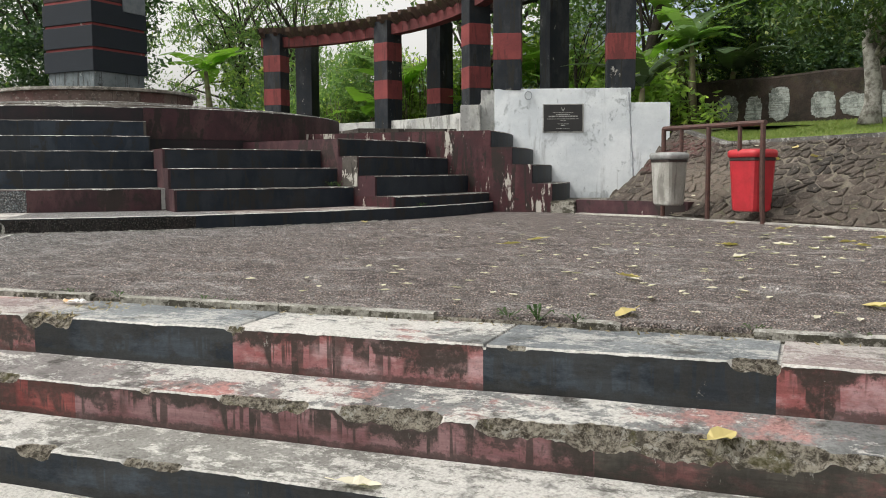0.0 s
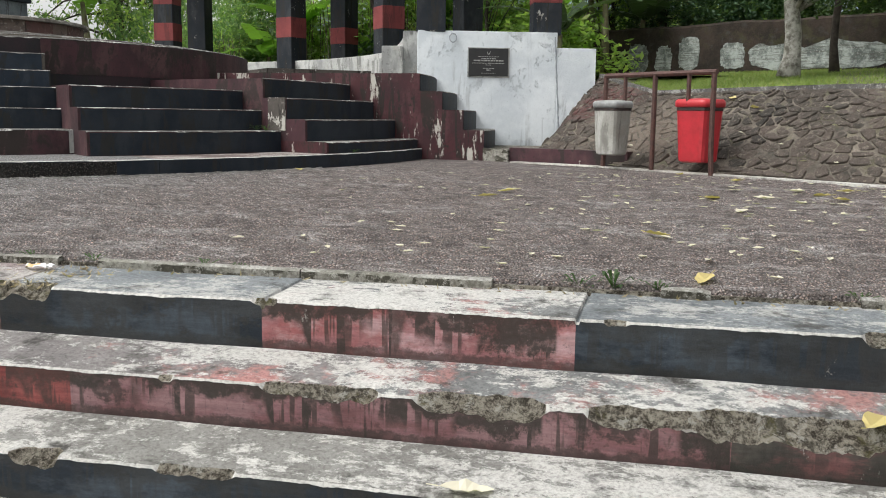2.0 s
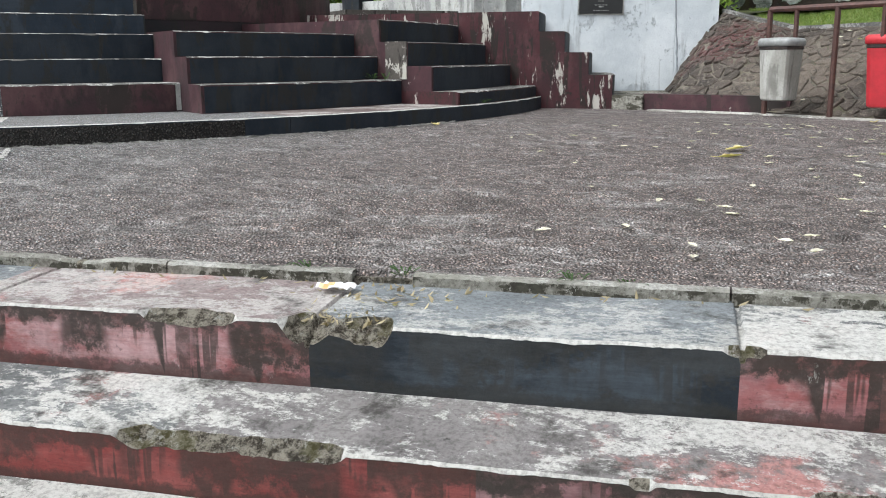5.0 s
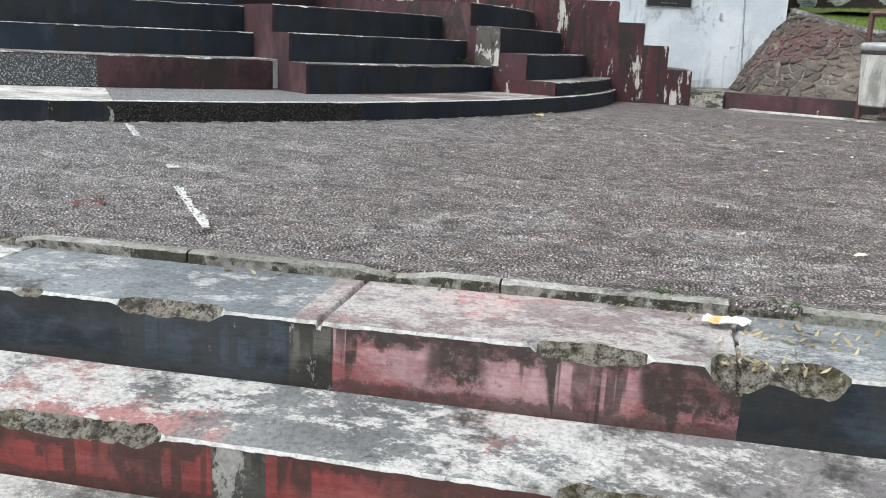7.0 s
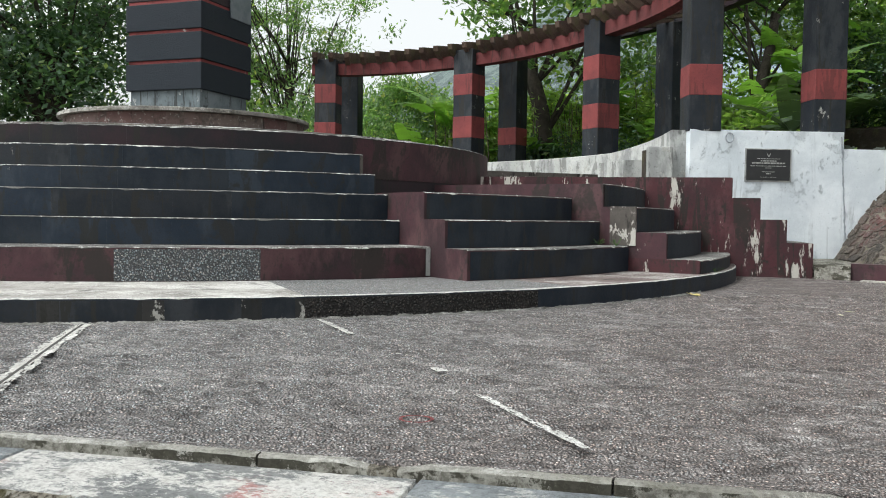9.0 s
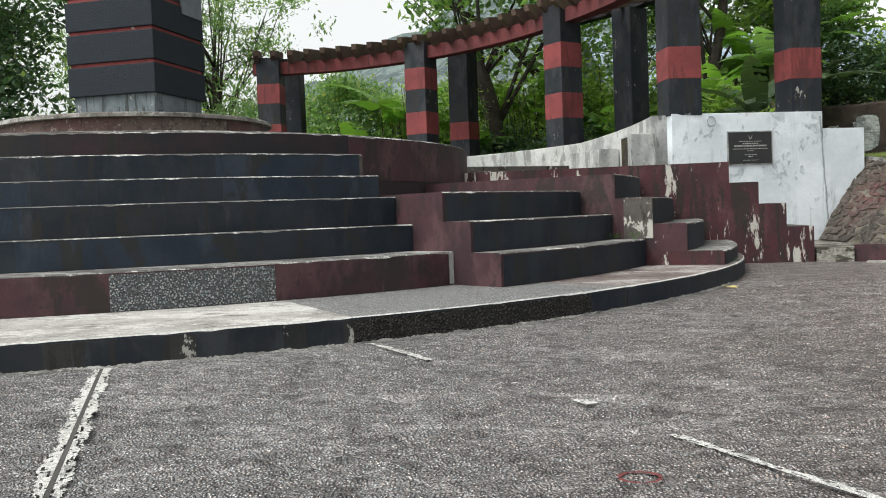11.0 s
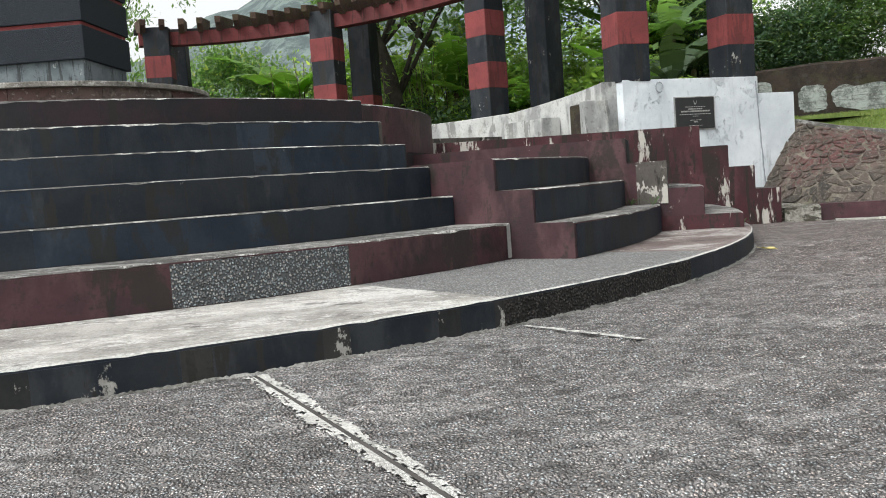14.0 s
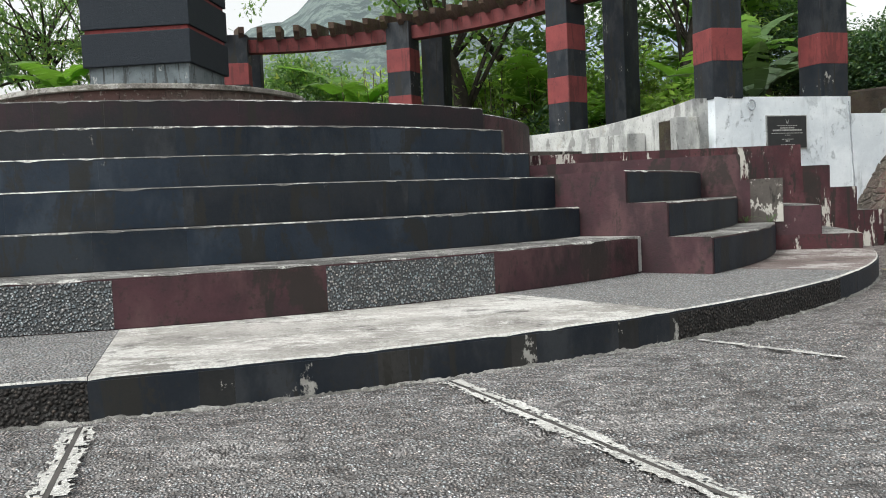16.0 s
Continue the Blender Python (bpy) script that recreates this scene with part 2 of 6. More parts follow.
BROWN_DARK = painted("dark_maroon_paint", (0.032, 0.019, 0.023), (0.017, 0.017, 0.020), 0.8, 0.1, rough=0.65)
BROWN_PEEL = painted("peeling_maroon_paint", (0.064, 0.021, 0.025), (0.042, 0.020, 0.023), 0.85, 0.85, (0.42, 0.39, 0.34), 0.65, (0.085, 0.036, 0.040), 8.0, 0.03, 0.22)
PEEL_GREY = painted("peeled_grey_render", (0.065, 0.057, 0.052), (0.10, 0.090, 0.080), 0.85, 0.95, (0.38, 0.36, 0.315), 0.8)
RED = painted("red_paint", (0.215, 0.052, 0.051), (0.155, 0.040, 0.041), 0.35, 0.08, rough=0.75)
RED_PEEL = painted("peeling_red_band", (0.215, 0.050, 0.049), (0.165, 0.040, 0.040), 0.3, 0.55, (0.50, 0.48, 0.45), 0.75)
# Darker than RED: the beam's shade is in the paint colour; mould and flakes are wear.
RED_BEAM = painted("shade_dark_weathered_red", (0.15, 0.040, 0.040), (0.095, 0.030, 0.031), 0.6, 0.15, rough=0.8)
RED_STEP = step_paint("faded_red_paint", (0.27, 0.128, 0.132), (0.235, 0.080, 0.078), (0.40, 0.27, 0.275), 0.93, 1.0, 0.35, 0.8)
RED_DEEP = step_paint("deep_red_paint", (0.185, 0.040, 0.036), (0.13, 0.034, 0.032), (0.22, 0.075, 0.07), 0.93, 0.85, 0.3, 0.6)
RED_DUSTY = step_paint("dusty_maroon_step_paint", (0.175, 0.086, 0.090), (0.130, 0.062, 0.065), (0.25, 0.155, 0.16), 0.93, 1.0, 0.4, 0.7)
CRUMBLED = step_paint("crumbled_joint_render", (0.060, 0.057, 0.050), (0.026, 0.025, 0.023), (0.12, 0.115, 0.10), 0.9, 0.9, 0.95, 0.8)
MOULDY = step_paint("mouldy_bare_riser", (0.060, 0.054, 0.046), (0.034, 0.032, 0.028), (0.15, 0.065, 0.064), 0.85, 0.6, 0.6, 0.9)


def whitewash():
    """Thin limewash: sharp flakes that show blue-grey render, a few dark specks."""
    n = Nodes("whitewash")
    col = n.mix(n.ramp(n.noise(1.6, 6, 0.65), 0.36, 0.64), (0.76, 0.80, 0.825), (0.61, 0.655, 0.69))
    col = n.mix(0.35, col, n.mix(n.noise(14, 9, 0.8, (1, 1, 1.6)), (0.6, 0.62, 0.65), (1.25, 1.25, 1.25)), "MULTIPLY")
    wide = n.math("ADD", n.math("MULTIPLY", n.noise(1.9, 4, 0.6, None, (4, 2, 7)), 0.5), n.math("MULTIPLY", n.noise(11, 10, 0.82, (1, 1, 0.8), (3, 7, 2)), 0.5))
    flake = n.ramp(wide, 0.566, 0.592)
    col = n.mix(n.math("MULTIPLY", flake, 0.55), col, n.mix(n.noise(24, 6, 0.75), (0.38, 0.42, 0.45), (0.60, 0.64, 0.67)))
    run = n.math("MULTIPLY", n.ramp(n.noise(1.0, 5, 0.65, (9, 9, 0.7), (1, 0, 0), 0.5), 0.56, 0.68), n.ramp(n.noise(1.3, 4, 0.6, None, (9, 9, 1)), 0.46, 0.60))
    col = n.mix(n.math("MULTIPLY", run, 0.45), col, (0.20, 0.21, 0.21))
    col = n.mix(n.math("MULTIPLY", n.ramp(n.noise(40, 6, 0.8, None, (2, 2, 2)), 0.63, 0.67), 0.7), col, (0.13, 0.13, 0.125))
    n.bump(n.math("SUBTRACT", n.noise(40, 6, 0.75), n.math("MULTIPLY", flake, 0.8)), 0.007, 0.9)
    return n.end(col, 0.85, 0.0, 0.2)


WHITE = whitewash()
WHITE_OLD = painted("stained_whitewash", (0.50, 0.505, 0.49), (0.36, 0.365, 0.35), 0.5, 0.8, (0.20, 0.195, 0.18), 0.85, (0.27, 0.275, 0.27), 3.5, 0.02)


def concrete(name, a, b, stain, pink=0.0, moss=0.0, white=0.0, deep=0.012, thick=0.0):
    n = Nodes(name)
    col = n.mix(n.ramp(n.noise(2.6, 7, 0.7), 0.34, 0.66), a, b)
    if pink:
        col = n.mix(n.math("MULTIPLY", n.ramp(n.noise(1.3, 8, 0.75, None, (2, 8, 1)), 0.52, 0.60), pink), col, (0.50, 0.24, 0.22))
    if white:
        wide = n.math("ADD", n.math("MULTIPLY", n.noise(1.5, 5, 0.65, (0.8, 1.4, 1), (1, 1, 4)), 0.42), n.math("MULTIPLY", n.noise(13, 12, 0.86, (0.75, 1.25, 1), (1, 5, 4)), 0.58))
        patch = n.math("MULTIPLY", n.ramp(wide, 0.512 - thick, 0.530 - thick), white)
        col = n.mix(patch, col, n.mix(n.noise(33, 7, 0.8, None, (8, 1, 1)), (0.44, 0.43, 0.40), (0.82, 0.81, 0.78)))
    grit = n.noise(70, 8, 0.8)
    col = n.mix(0.42, col, n.mix(n.ramp(grit, 0.38, 0.56), (0.22, 0.21, 0.2), (1.2, 1.2, 1.2)), "MULTIPLY")
    pits = n.ramp(n.noise(30, 8, 0.8, None, (6, 6, 6)), 0.61, 0.68)
    col = n.mix(n.math("MULTIPLY", pits, 0.6), col, (0.06, 0.056, 0.05))
    col = n.mix(n.math("MULTIPLY", n.ramp(n.noise(5.0, 8, 0.72, None, (7, 3, 3)), 0.53, 0.68), stain), col, (0.05, 0.047, 0.042))
    if moss:
        col = n.mix(n.math("MULTIPLY", n.ramp(n.noise(3.4, 6, 0.7, None, (4, 4, 9)), 0.5, 0.62), moss), col, (0.085, 0.09, 0.03))
    n.bump(n.math("SUBTRACT", n.math("ADD", grit, n.noise(18, 6, 0.7)), pits), deep, 1.0)
    return n.end(col, 0.9, 0.0, 0.3)


def broken(name):
    """Crumbled concrete with sand, grit and a little moss."""
    n = Nodes(name)
    g = n.noise(38, 9, 0.85)
    col = n.mix(n.ramp(g, 0.42, 0.58), (0.058, 0.048, 0.036), (0.46, 0.42, 0.345))
    col = n.mix(n.ramp(n.noise(9, 6, 0.75), 0.52, 0.60, 0.0, 0.75), col, (0.060, 0.055, 0.042))
    col = n.mix(n.ramp(n.noise(5, 6, 0.75, None, (4, 4, 4)), 0.55, 0.62, 0.0, 0.6), col, (0.115, 0.108, 0.035))
    col = n.mix(n.ramp(n.noise(13, 8, 0.8, None, (1, 6, 4)), 0.55, 0.60, 0.0, 0.75), col, (0.60, 0.58, 0.52))
    n.bump(g, 0.05, 1.0)
    return n.end(col, 0.95, 0.0, 0.2)


def mossy_kerb():
    """Cast kerb, black with moss in patches, pale where it has worn."""
    n = Nodes("mossy_kerb_concrete")
    col = n.mix(n.ramp(n.noise(30, 8, 0.8), 0.40, 0.60), (0.15, 0.142, 0.12), (0.36, 0.35, 0.31))
    dark = n.math("ADD", n.math("MULTIPLY", n.noise(6, 4, 0.6, (1, 1, 2.5)), 0.6), n.math("MULTIPLY", n.noise(26, 8, 0.82, (1, 1, 0.6), (4, 2, 1)), 0.4))
    col = n.mix(n.ramp(dark, 0.485, 0.515, 0.0, 0.9), col, n.mix(n.noise(60, 5, 0.75), (0.014, 0.013, 0.010), (0.075, 0.070, 0.048)))
    col = n.mix(n.ramp(n.noise(17, 9, 0.84, None, (7, 7, 1)), 0.58, 0.61, 0.0, 0.8), col, (0.52, 0.51, 0.47))
    n.bump(n.noise(36, 8, 0.8), 0.02, 1.0)
    return n.end(col, 0.92, 0.0, 0.25)


TREAD = concrete("worn_tread_concrete", (0.15, 0.156, 0.157), (0.27, 0.277, 0.274), 0.95, 0.75, 0.0, 0.92, 0.012, 0.018)
TREAD_DULL = concrete("dull_pinkish_tread_concrete", (0.185, 0.172, 0.170), (0.285, 0.268, 0.262), 0.9, 0.85, 0.0, 0.9, 0.012, -0.004)
TREAD_PALE = concrete("cream_tread_concrete", (0.21, 0.205, 0.19), (0.32, 0.315, 0.295), 0.8, 0.0, 0.0, 0.9, 0.012, 0.03)
TREAD_PINK = concrete("pink_tread_concrete", (0.26, 0.205, 0.20), (0.38, 0.325, 0.315), 0.8, 0.9, 0.0, 0.55)
TREAD_BLUE = concrete("blue_grey_tread_concrete", (0.165, 0.183, 0.195), (0.27, 0.292, 0.305), 0.85, 0.0, 0.0, 0.6, 0.012, -0.022)
SLAB_TOP = concrete("pale_slab_concrete", (0.27, 0.255, 0.235), (0.50, 0.48, 0.45), 0.75, 0.0, 0.0, 0.9)
TIP_TOP = concrete("worn_red_brown_slab", (0.135, 0.102, 0.095), (0.23, 0.195, 0.182), 0.85, 0.0, 0.0, 0.45, 0.012, -0.01)
CHIP = broken("broken_concrete")
FILLET = concrete("rough_mortar", (0.16, 0.155, 0.145), (0.30, 0.295, 0.275), 0.85, 0.0, 0.1, 0.5)
NOSING = concrete("step_top_concrete", (0.075, 0.073, 0.072), (0.155, 0.15, 0.143), 0.9, 0.0, 0.12, 0.42)
TIER_EDGE = concrete("chipped_tier_edge", (0.10, 0.098, 0.094), (0.20, 0.195, 0.185), 0.8, 0.0, 0.0, 0.95, 0.012, -0.008)
WORN_EDGE = concrete("worn_pale_edge", (0.52, 0.51, 0.48), (0.68, 0.67, 0.64), 0.7, 0.0, 0.0, 0.8)
KERB = mossy_kerb()
KERB_TOP = concrete("worn_kerb_top", (0.23, 0.222, 0.195), (0.38, 0.37, 0.335), 0.95, 0.0, 0.2, 0.5)
WEATHERED = concrete("weathered_pedestal_concrete", (0.105, 0.085, 0.075), (0.22, 0.195, 0.17), 0.85, 0.0, 0.3, 0.35)
RIM = concrete("pale_rim_concrete", (0.16, 0.15, 0.135), (0.30, 0.285, 0.26), 0.85, 0.0, 0.25, 0.5)


def old_brick():
    """Plastered bricks, faded maroon, each in a tone of its own."""
    n = Nodes("faded_maroon_brick")
    col = n.mix(n.random(), (0.115, 0.062, 0.058), (0.155, 0.125, 0.11))
    col = n.mix(n.ramp(n.noise(9, 7, 0.75), 0.50, 0.64, 0.0, 0.8), col, (0.055, 0.046, 0.040))
    col = n.mix(n.ramp(n.noise(22, 6, 0.75, None, (4, 1, 1)), 0.57, 0.64, 0.0, 0.7), col, (0.36, 0.34, 0.31))
    n.bump(n.noise(30, 6, 0.75), 0.01, 1.0)
    return n.end(col, 0.9)


OLD_BRICK = old_brick()
GREY_BASE = painted("grey_base_concrete", (0.095, 0.115, 0.125), (0.17, 0.195, 0.21), 0.7, 0.6, (0.30, 0.33, 0.34), 0.9, None, 14.0)
DARK_WALL = concrete("dark_mossy_wall", (0.020, 0.016, 0.013), (0.048, 0.034, 0.027), 0.9, 0.0, 0.25)
def bare_bricks():
    """Scraped plaster in which the brick courses show."""
    n = Nodes("patched_plaster")
    col = n.mix(n.ramp(n.noise(5, 8, 0.75), 0.40, 0.60), (0.10, 0.115, 0.108), (0.33, 0.36, 0.34))
    col = n.mix(n.ramp(n.noise(1.0, 5, 0.7, (3, 3, 42)), 0.50, 0.60, 0.0, 0.75), col, (0.080, 0.080, 0.070))
    col = n.mix(n.ramp(n.noise(30, 6, 0.75), 0.55, 0.65, 0.0, 0.7), col, (0.45, 0.46, 0.43))
    n.bump(n.noise(20, 6, 0.7, (1, 1, 3)), 0.015, 1.0)
    return n.end(col, 0.9)


OVAL = bare_bricks()
RAFTER = concrete("weathered_rafter_concrete", (0.070, 0.042, 0.035), (0.125, 0.085, 0.063), 0.75, 0.0, 0.45)
MORTAR = concrete("slope_mortar", (0.075, 0.065, 0.054), (0.20, 0.175, 0.145), 0.95, 0.0, 0.3)


def aggregate(name, size, gap, lo, hi, big=0.0, tint=None, scuff=0.0, dirty=0.6, ripple=0.0):
    """Washed pebble concrete: rounded stones with dark gaps between."""
    n = Nodes(name)
    d = n.cells(1 / size)
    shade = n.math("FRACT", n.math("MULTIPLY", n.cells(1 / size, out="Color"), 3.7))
    col = n.mix(n.math("POWER", shade, 1.7), lo, hi)
    warm = n.math("FRACT", n.math("MULTIPLY", shade, 7.3))
    col = n.mix(1.0, col, n.mix(warm, (0.88, 0.99, 1.06), (1.12, 0.99, 0.93)), "MULTIPLY")
    col = n.mix(n.ramp(d, 0.36, 0.52), col, gap)
    if tint:
        x = n.t.nodes.new("ShaderNodeSeparateXYZ")
        n.put(x.inputs[0], n.pos)
        side = n.math("ADD", n.ramp(x.outputs["X"], -7.0, -2.5, 0.0, 0.7), n.math("MULTIPLY", n.noise(0.5, 4, 0.6), 0.5))
        col = n.mix(n.ramp(side, 0.1, 1.0), col, n.mix(1.0, col, tint, "MULTIPLY"))
    if scuff:
        lines = n.math("MULTIPLY", n.ramp(n.noise(1.5, 8, 0.75, (1.0, 3.0, 1)), 0.50, 0.64), n.ramp(n.noise(75, 4, 0.7), 0.40, 0.60))
        col = n.mix(n.math("MULTIPLY", lines, scuff), col, (0.46, 0.44, 0.43))
    if ripple:
        wave = n.ramp(n.noise(13, 6, 0.72, (1, 3.4, 1), (6, 2, 0), 0.4), 0.36, 0.66)
        col = n.mix(ripple, col, n.mix(1.0, col, n.mix(wave, (0.40, 0.39, 0.38), (1.6, 1.59, 1.58)), "MULTIPLY"))
    dirt = n.ramp(n.noise(6.0, 10, 0.82, (1, 1.9, 1), (3, 3, 3)), 0.51, 0.58)
    col = n.mix(n.math("MULTIPLY", dirt, dirty), col, (0.045, 0.040, 0.038))
    n.bump(n.math("ADD", n.ramp(d, 0.0, 0.75, 1.0, 0.0), n.math("MULTIPLY", n.noise(9, 6, 0.7), 1.4)), 0.022, 1.0)
    return n.end(col, 0.85, 0.0, 0.3)


ASPHALT = aggregate("rough_aggregate_paving", 0.0100, (0.145, 0.141, 0.140), (0.37, 0.365, 0.36), (0.74, 0.73, 0.72), tint=(0.87, 0.76, 0.72), scuff=0.95, dirty=0.55, ripple=0.6)
PEBBLE_TOP = aggregate("pebble_slab_top", 0.012, (0.19, 0.187, 0.184), (0.32, 0.317, 0.315), (0.62, 0.615, 0.61), dirty=0.25)
PEBBLE_FACE = aggregate("pebble_dash_face", 0.0125, (0.080, 0.086, 0.090), (0.25, 0.268, 0.275), (0.66, 0.69, 0.70), dirty=0.3)
PEBBLE_DARK = aggregate("dark_pebble_face", 0.014, (0.014, 0.013, 0.012), (0.035, 0.032, 0.030), (0.12, 0.11, 0.10))


def speckled_paint():
    """Rough black stone-dash paint of the monument."""
    n = Nodes("black_stone_dash")
    col = n.mix(n.ramp(n.noise(120, 3, 0.7), 0.52, 0.68), (0.009, 0.0135, 0.020), (0.030, 0.039, 0.050))
    n.bump(n.noise(70, 4, 0.7), 0.006, 1.0)
    return n.end(col, 0.7, 0.0, 0.25)


MON_BLACK = speckled_paint()


def simple(name, a, b, rough, metal=0.0, scale=8.0, bump=0.0, grain=60.0):
    n = Nodes(name)
    n.own()
    col = n.mix(n.ramp(n.noise(scale, 6, 0.7), 0.35, 0.65), a, b)
    if bump:
        n.bump(n.noise(grain, 4, 0.7), bump, 0.8)
    return n.end(col, n.ramp(n.noise(scale * 2, 4), 0.3, 0.7, rough - 0.08, rough + 0.08), metal)


RAIL = simple("rusty_brown_pipe", (0.085, 0.038, 0.030), (0.055, 0.028, 0.024), 0.55, 0.2, 20, 0.002)
TIN = painted("weathered_grey_bin", (0.34, 0.335, 0.31), (0.25, 0.245, 0.22), 0.35, 0.25, (0.16, 0.13, 0.10), 0.5, (0.42, 0.415, 0.39), 9.0)
TIN_LID = simple("dull_grey_lid", (0.33, 0.34, 0.34), (0.23, 0.235, 0.23), 0.45, 0.2, 9)
RED_BIN = simple("red_bin_plastic", (0.43, 0.026, 0.036), (0.33, 0.020, 0.027), 0.38, 0.0, 7, 0.001)
RED_LID = simple("bright_red_lid", (0.48, 0.035, 0.045), (0.40, 0.026, 0.034), 0.4, 0.0, 7)
PLATE = simple("grey_metal_plate", (0.10, 0.12, 0.14), (0.16, 0.18, 0.20), 0.5, 0.3, 8)
STRAP = simple("dark_steel_strap", (0.06, 0.045, 0.04), (0.035, 0.03, 0.03), 0.5, 0.6, 20)
PLAQUE = simple("dark_plaque_stone", (0.012, 0.013, 0.014), (0.020, 0.020, 0.021), 0.6, 0.0, 12)
PLAQUE_TEXT = simple("worn_plaque_lettering", (0.42, 0.42, 0.40), (0.24, 0.24, 0.235), 0.6, 0.0, 30)
STAIN = simple("grey_rust_stain", (0.22, 0.25, 0.28), (0.36, 0.38, 0.40), 0.9, 0.0, 18)
LINE = concrete("worn_white_line_paint", (0.56, 0.55, 0.52), (0.72, 0.71, 0.68), 0.75, 0.0, 0.0, 0.85)
GROOVE = simple("dark_joint_filler", (0.035, 0.032, 0.03), (0.06, 0.055, 0.05), 0.95)
BARK = simple("dark_bark", (0.060, 0.048, 0.038), (0.030, 0.025, 0.020), 0.95, 0.0, 6, 0.02, 25)
BARK_PALE = simple("pale_lichen_bark", (0.50, 0.49, 0.45), (0.13, 0.12, 0.10), 0.9, 0.0, 9, 0.03, 22)
STEM = simple("banana_stem", (0.13, 0.15, 0.06), (0.09, 0.065, 0.04), 0.7, 0.0, 5)
SCRAP = simple("white_plastic_film", (0.72, 0.73, 0.74), (0.60, 0.61, 0.62), 0.35, 0.0, 30)
SCRAP_PRINT = simple("orange_printed_film", (0.62, 0.30, 0.10), (0.55, 0.40, 0.20), 0.4, 0.0, 30)


def stone_mat():
    n = Nodes("slope_stone")

    def near(place, lo, hi, most):
        spot = n.t.nodes.new("ShaderNodeVectorMath")
        spot.operation = "DISTANCE"
        n.put(spot.inputs[0], n.pos)
        spot.inputs[1].default_value = place
        return n.ramp(n.math("ADD", spot.outputs["Value"], n.math("MULTIPLY", n.noise(4.0, 8, 0.75), 1.4)), lo, hi, most, 0.0)

    col = n.mix(n.random(), (0.038, 0.031, 0.027), (0.105, 0.083, 0.068))
    col = n.mix(n.ramp(n.noise(1.6, 6, 0.7, None, (3, 1, 5)), 0.42, 0.62, 0.0, 0.6), col, (0.036, 0.032, 0.027))
    col = n.mix(near((-1.2, 10.9, 1.35), 0.9, 2.0, 0.8), col, n.mix(n.noise(16, 7, 0.8), (0.085, 0.068, 0.055), (0.29, 0.235, 0.19)))
    col = n.mix(n.math("MULTIPLY", near((-1.85, 12.4, 1.7), 1.0, 1.55, 0.8), n.ramp(n.noise(9, 6, 0.75), 0.40, 0.55)), col, (0.135, 0.046, 0.046))
    col = n.mix(n.ramp(n.noise(7, 7, 0.7), 0.50, 0.66, 0.0, 0.7), col, (0.034, 0.031, 0.024))
    col = n.mix(n.ramp(n.noise(20, 9, 0.82), 0.52, 0.62, 0.0, 0.7), col, (0.25, 0.215, 0.175))
    n.bump(n.noise(18, 9, 0.8), 0.05, 1.0)
    return n.end(col, 0.9)


SLOPE_STONE = stone_mat()


def leafy(name, dark, light, yellow, thin=0.35, rough=0.5):
    """Leaves: a tone of its own for each leaf, light coming through."""
    n = Nodes(name)
    r = n.island()
    col = n.mix(r, dark, light)
    col = n.mix(n.ramp(r, 0.90, 0.97), col, yellow)
    col = n.mix(n.ramp(n.noise(0.7, 3), 0.35, 0.65, 0.0, 0.5), col, dark)
    n.end(col, rough)
    tr = n.t.nodes.new("ShaderNodeBsdfTranslucent")
    n.put(tr.inputs["Color"], n.mix(1.0, col, (1.5, 1.7, 0.7), "MULTIPLY"))
    ms = n.t.nodes.new("ShaderNodeMixShader")
    ms.inputs[0].default_value = thin
    n.t.links.new(n.b.outputs[0], ms.inputs[1])
    n.t.links.new(tr.outputs[0], ms.inputs[2])
    n.t.links.new(ms.outputs[0], n.t.nodes["Material Output"].inputs["Surface"])
    return n.m


LEAF_DARK = leafy("dark_tree_leaves", (0.038, 0.078, 0.048), (0.115, 0.190, 0.105), (0.27, 0.33, 0.15), 0.4)
LEAF_HEDGE = leafy("hedge_leaves", (0.026, 0.058, 0.018), (0.100, 0.170, 0.048), (0.22, 0.26, 0.08), 0.35)
LEAF_MID = leafy("green_tree_leaves", (0.100, 0.178, 0.082), (0.240, 0.350, 0.150), (0.46, 0.48, 0.20), 0.5)
LEAF_LIGHT = leafy("light_green_leaves", (0.175, 0.265, 0.095), (0.39, 0.51, 0.19), (0.62, 0.66, 0.26), 0.6)
LEAF_BANANA = leafy("banana_leaf", (0.114, 0.227, 0.049), (0.244, 0.406, 0.098), (0.390, 0.455, 0.114), 0.45, 0.4)
# Darker, greyer banana leaf: the shade behind the wall is in its colour.
LEAF_BANANA_SHADE = leafy("shade_toned_banana_leaf", (0.052, 0.085, 0.046), (0.098, 0.137, 0.078), (0.156, 0.182, 0.078), 0.25, 0.35)
BLADE = leafy("lawn_grass", (0.120, 0.180, 0.040), (0.250, 0.330, 0.090), (0.35, 0.31, 0.12), 0.3, 0.6)
STRAW = leafy("dry_straw", (0.20, 0.155, 0.085), (0.46, 0.40, 0.27), (0.12, 0.09, 0.05), 0.15, 0.8)
FALLEN = leafy("fallen_yellow_leaf", (0.50, 0.40, 0.15), (0.62, 0.56, 0.30), (0.36, 0.22, 0.12), 0.15, 0.55)
FALLEN_PALE = leafy("fallen_pale_leaf", (0.56, 0.52, 0.42), (0.74, 0.71, 0.60), (0.46, 0.38, 0.24), 0.15, 0.6)


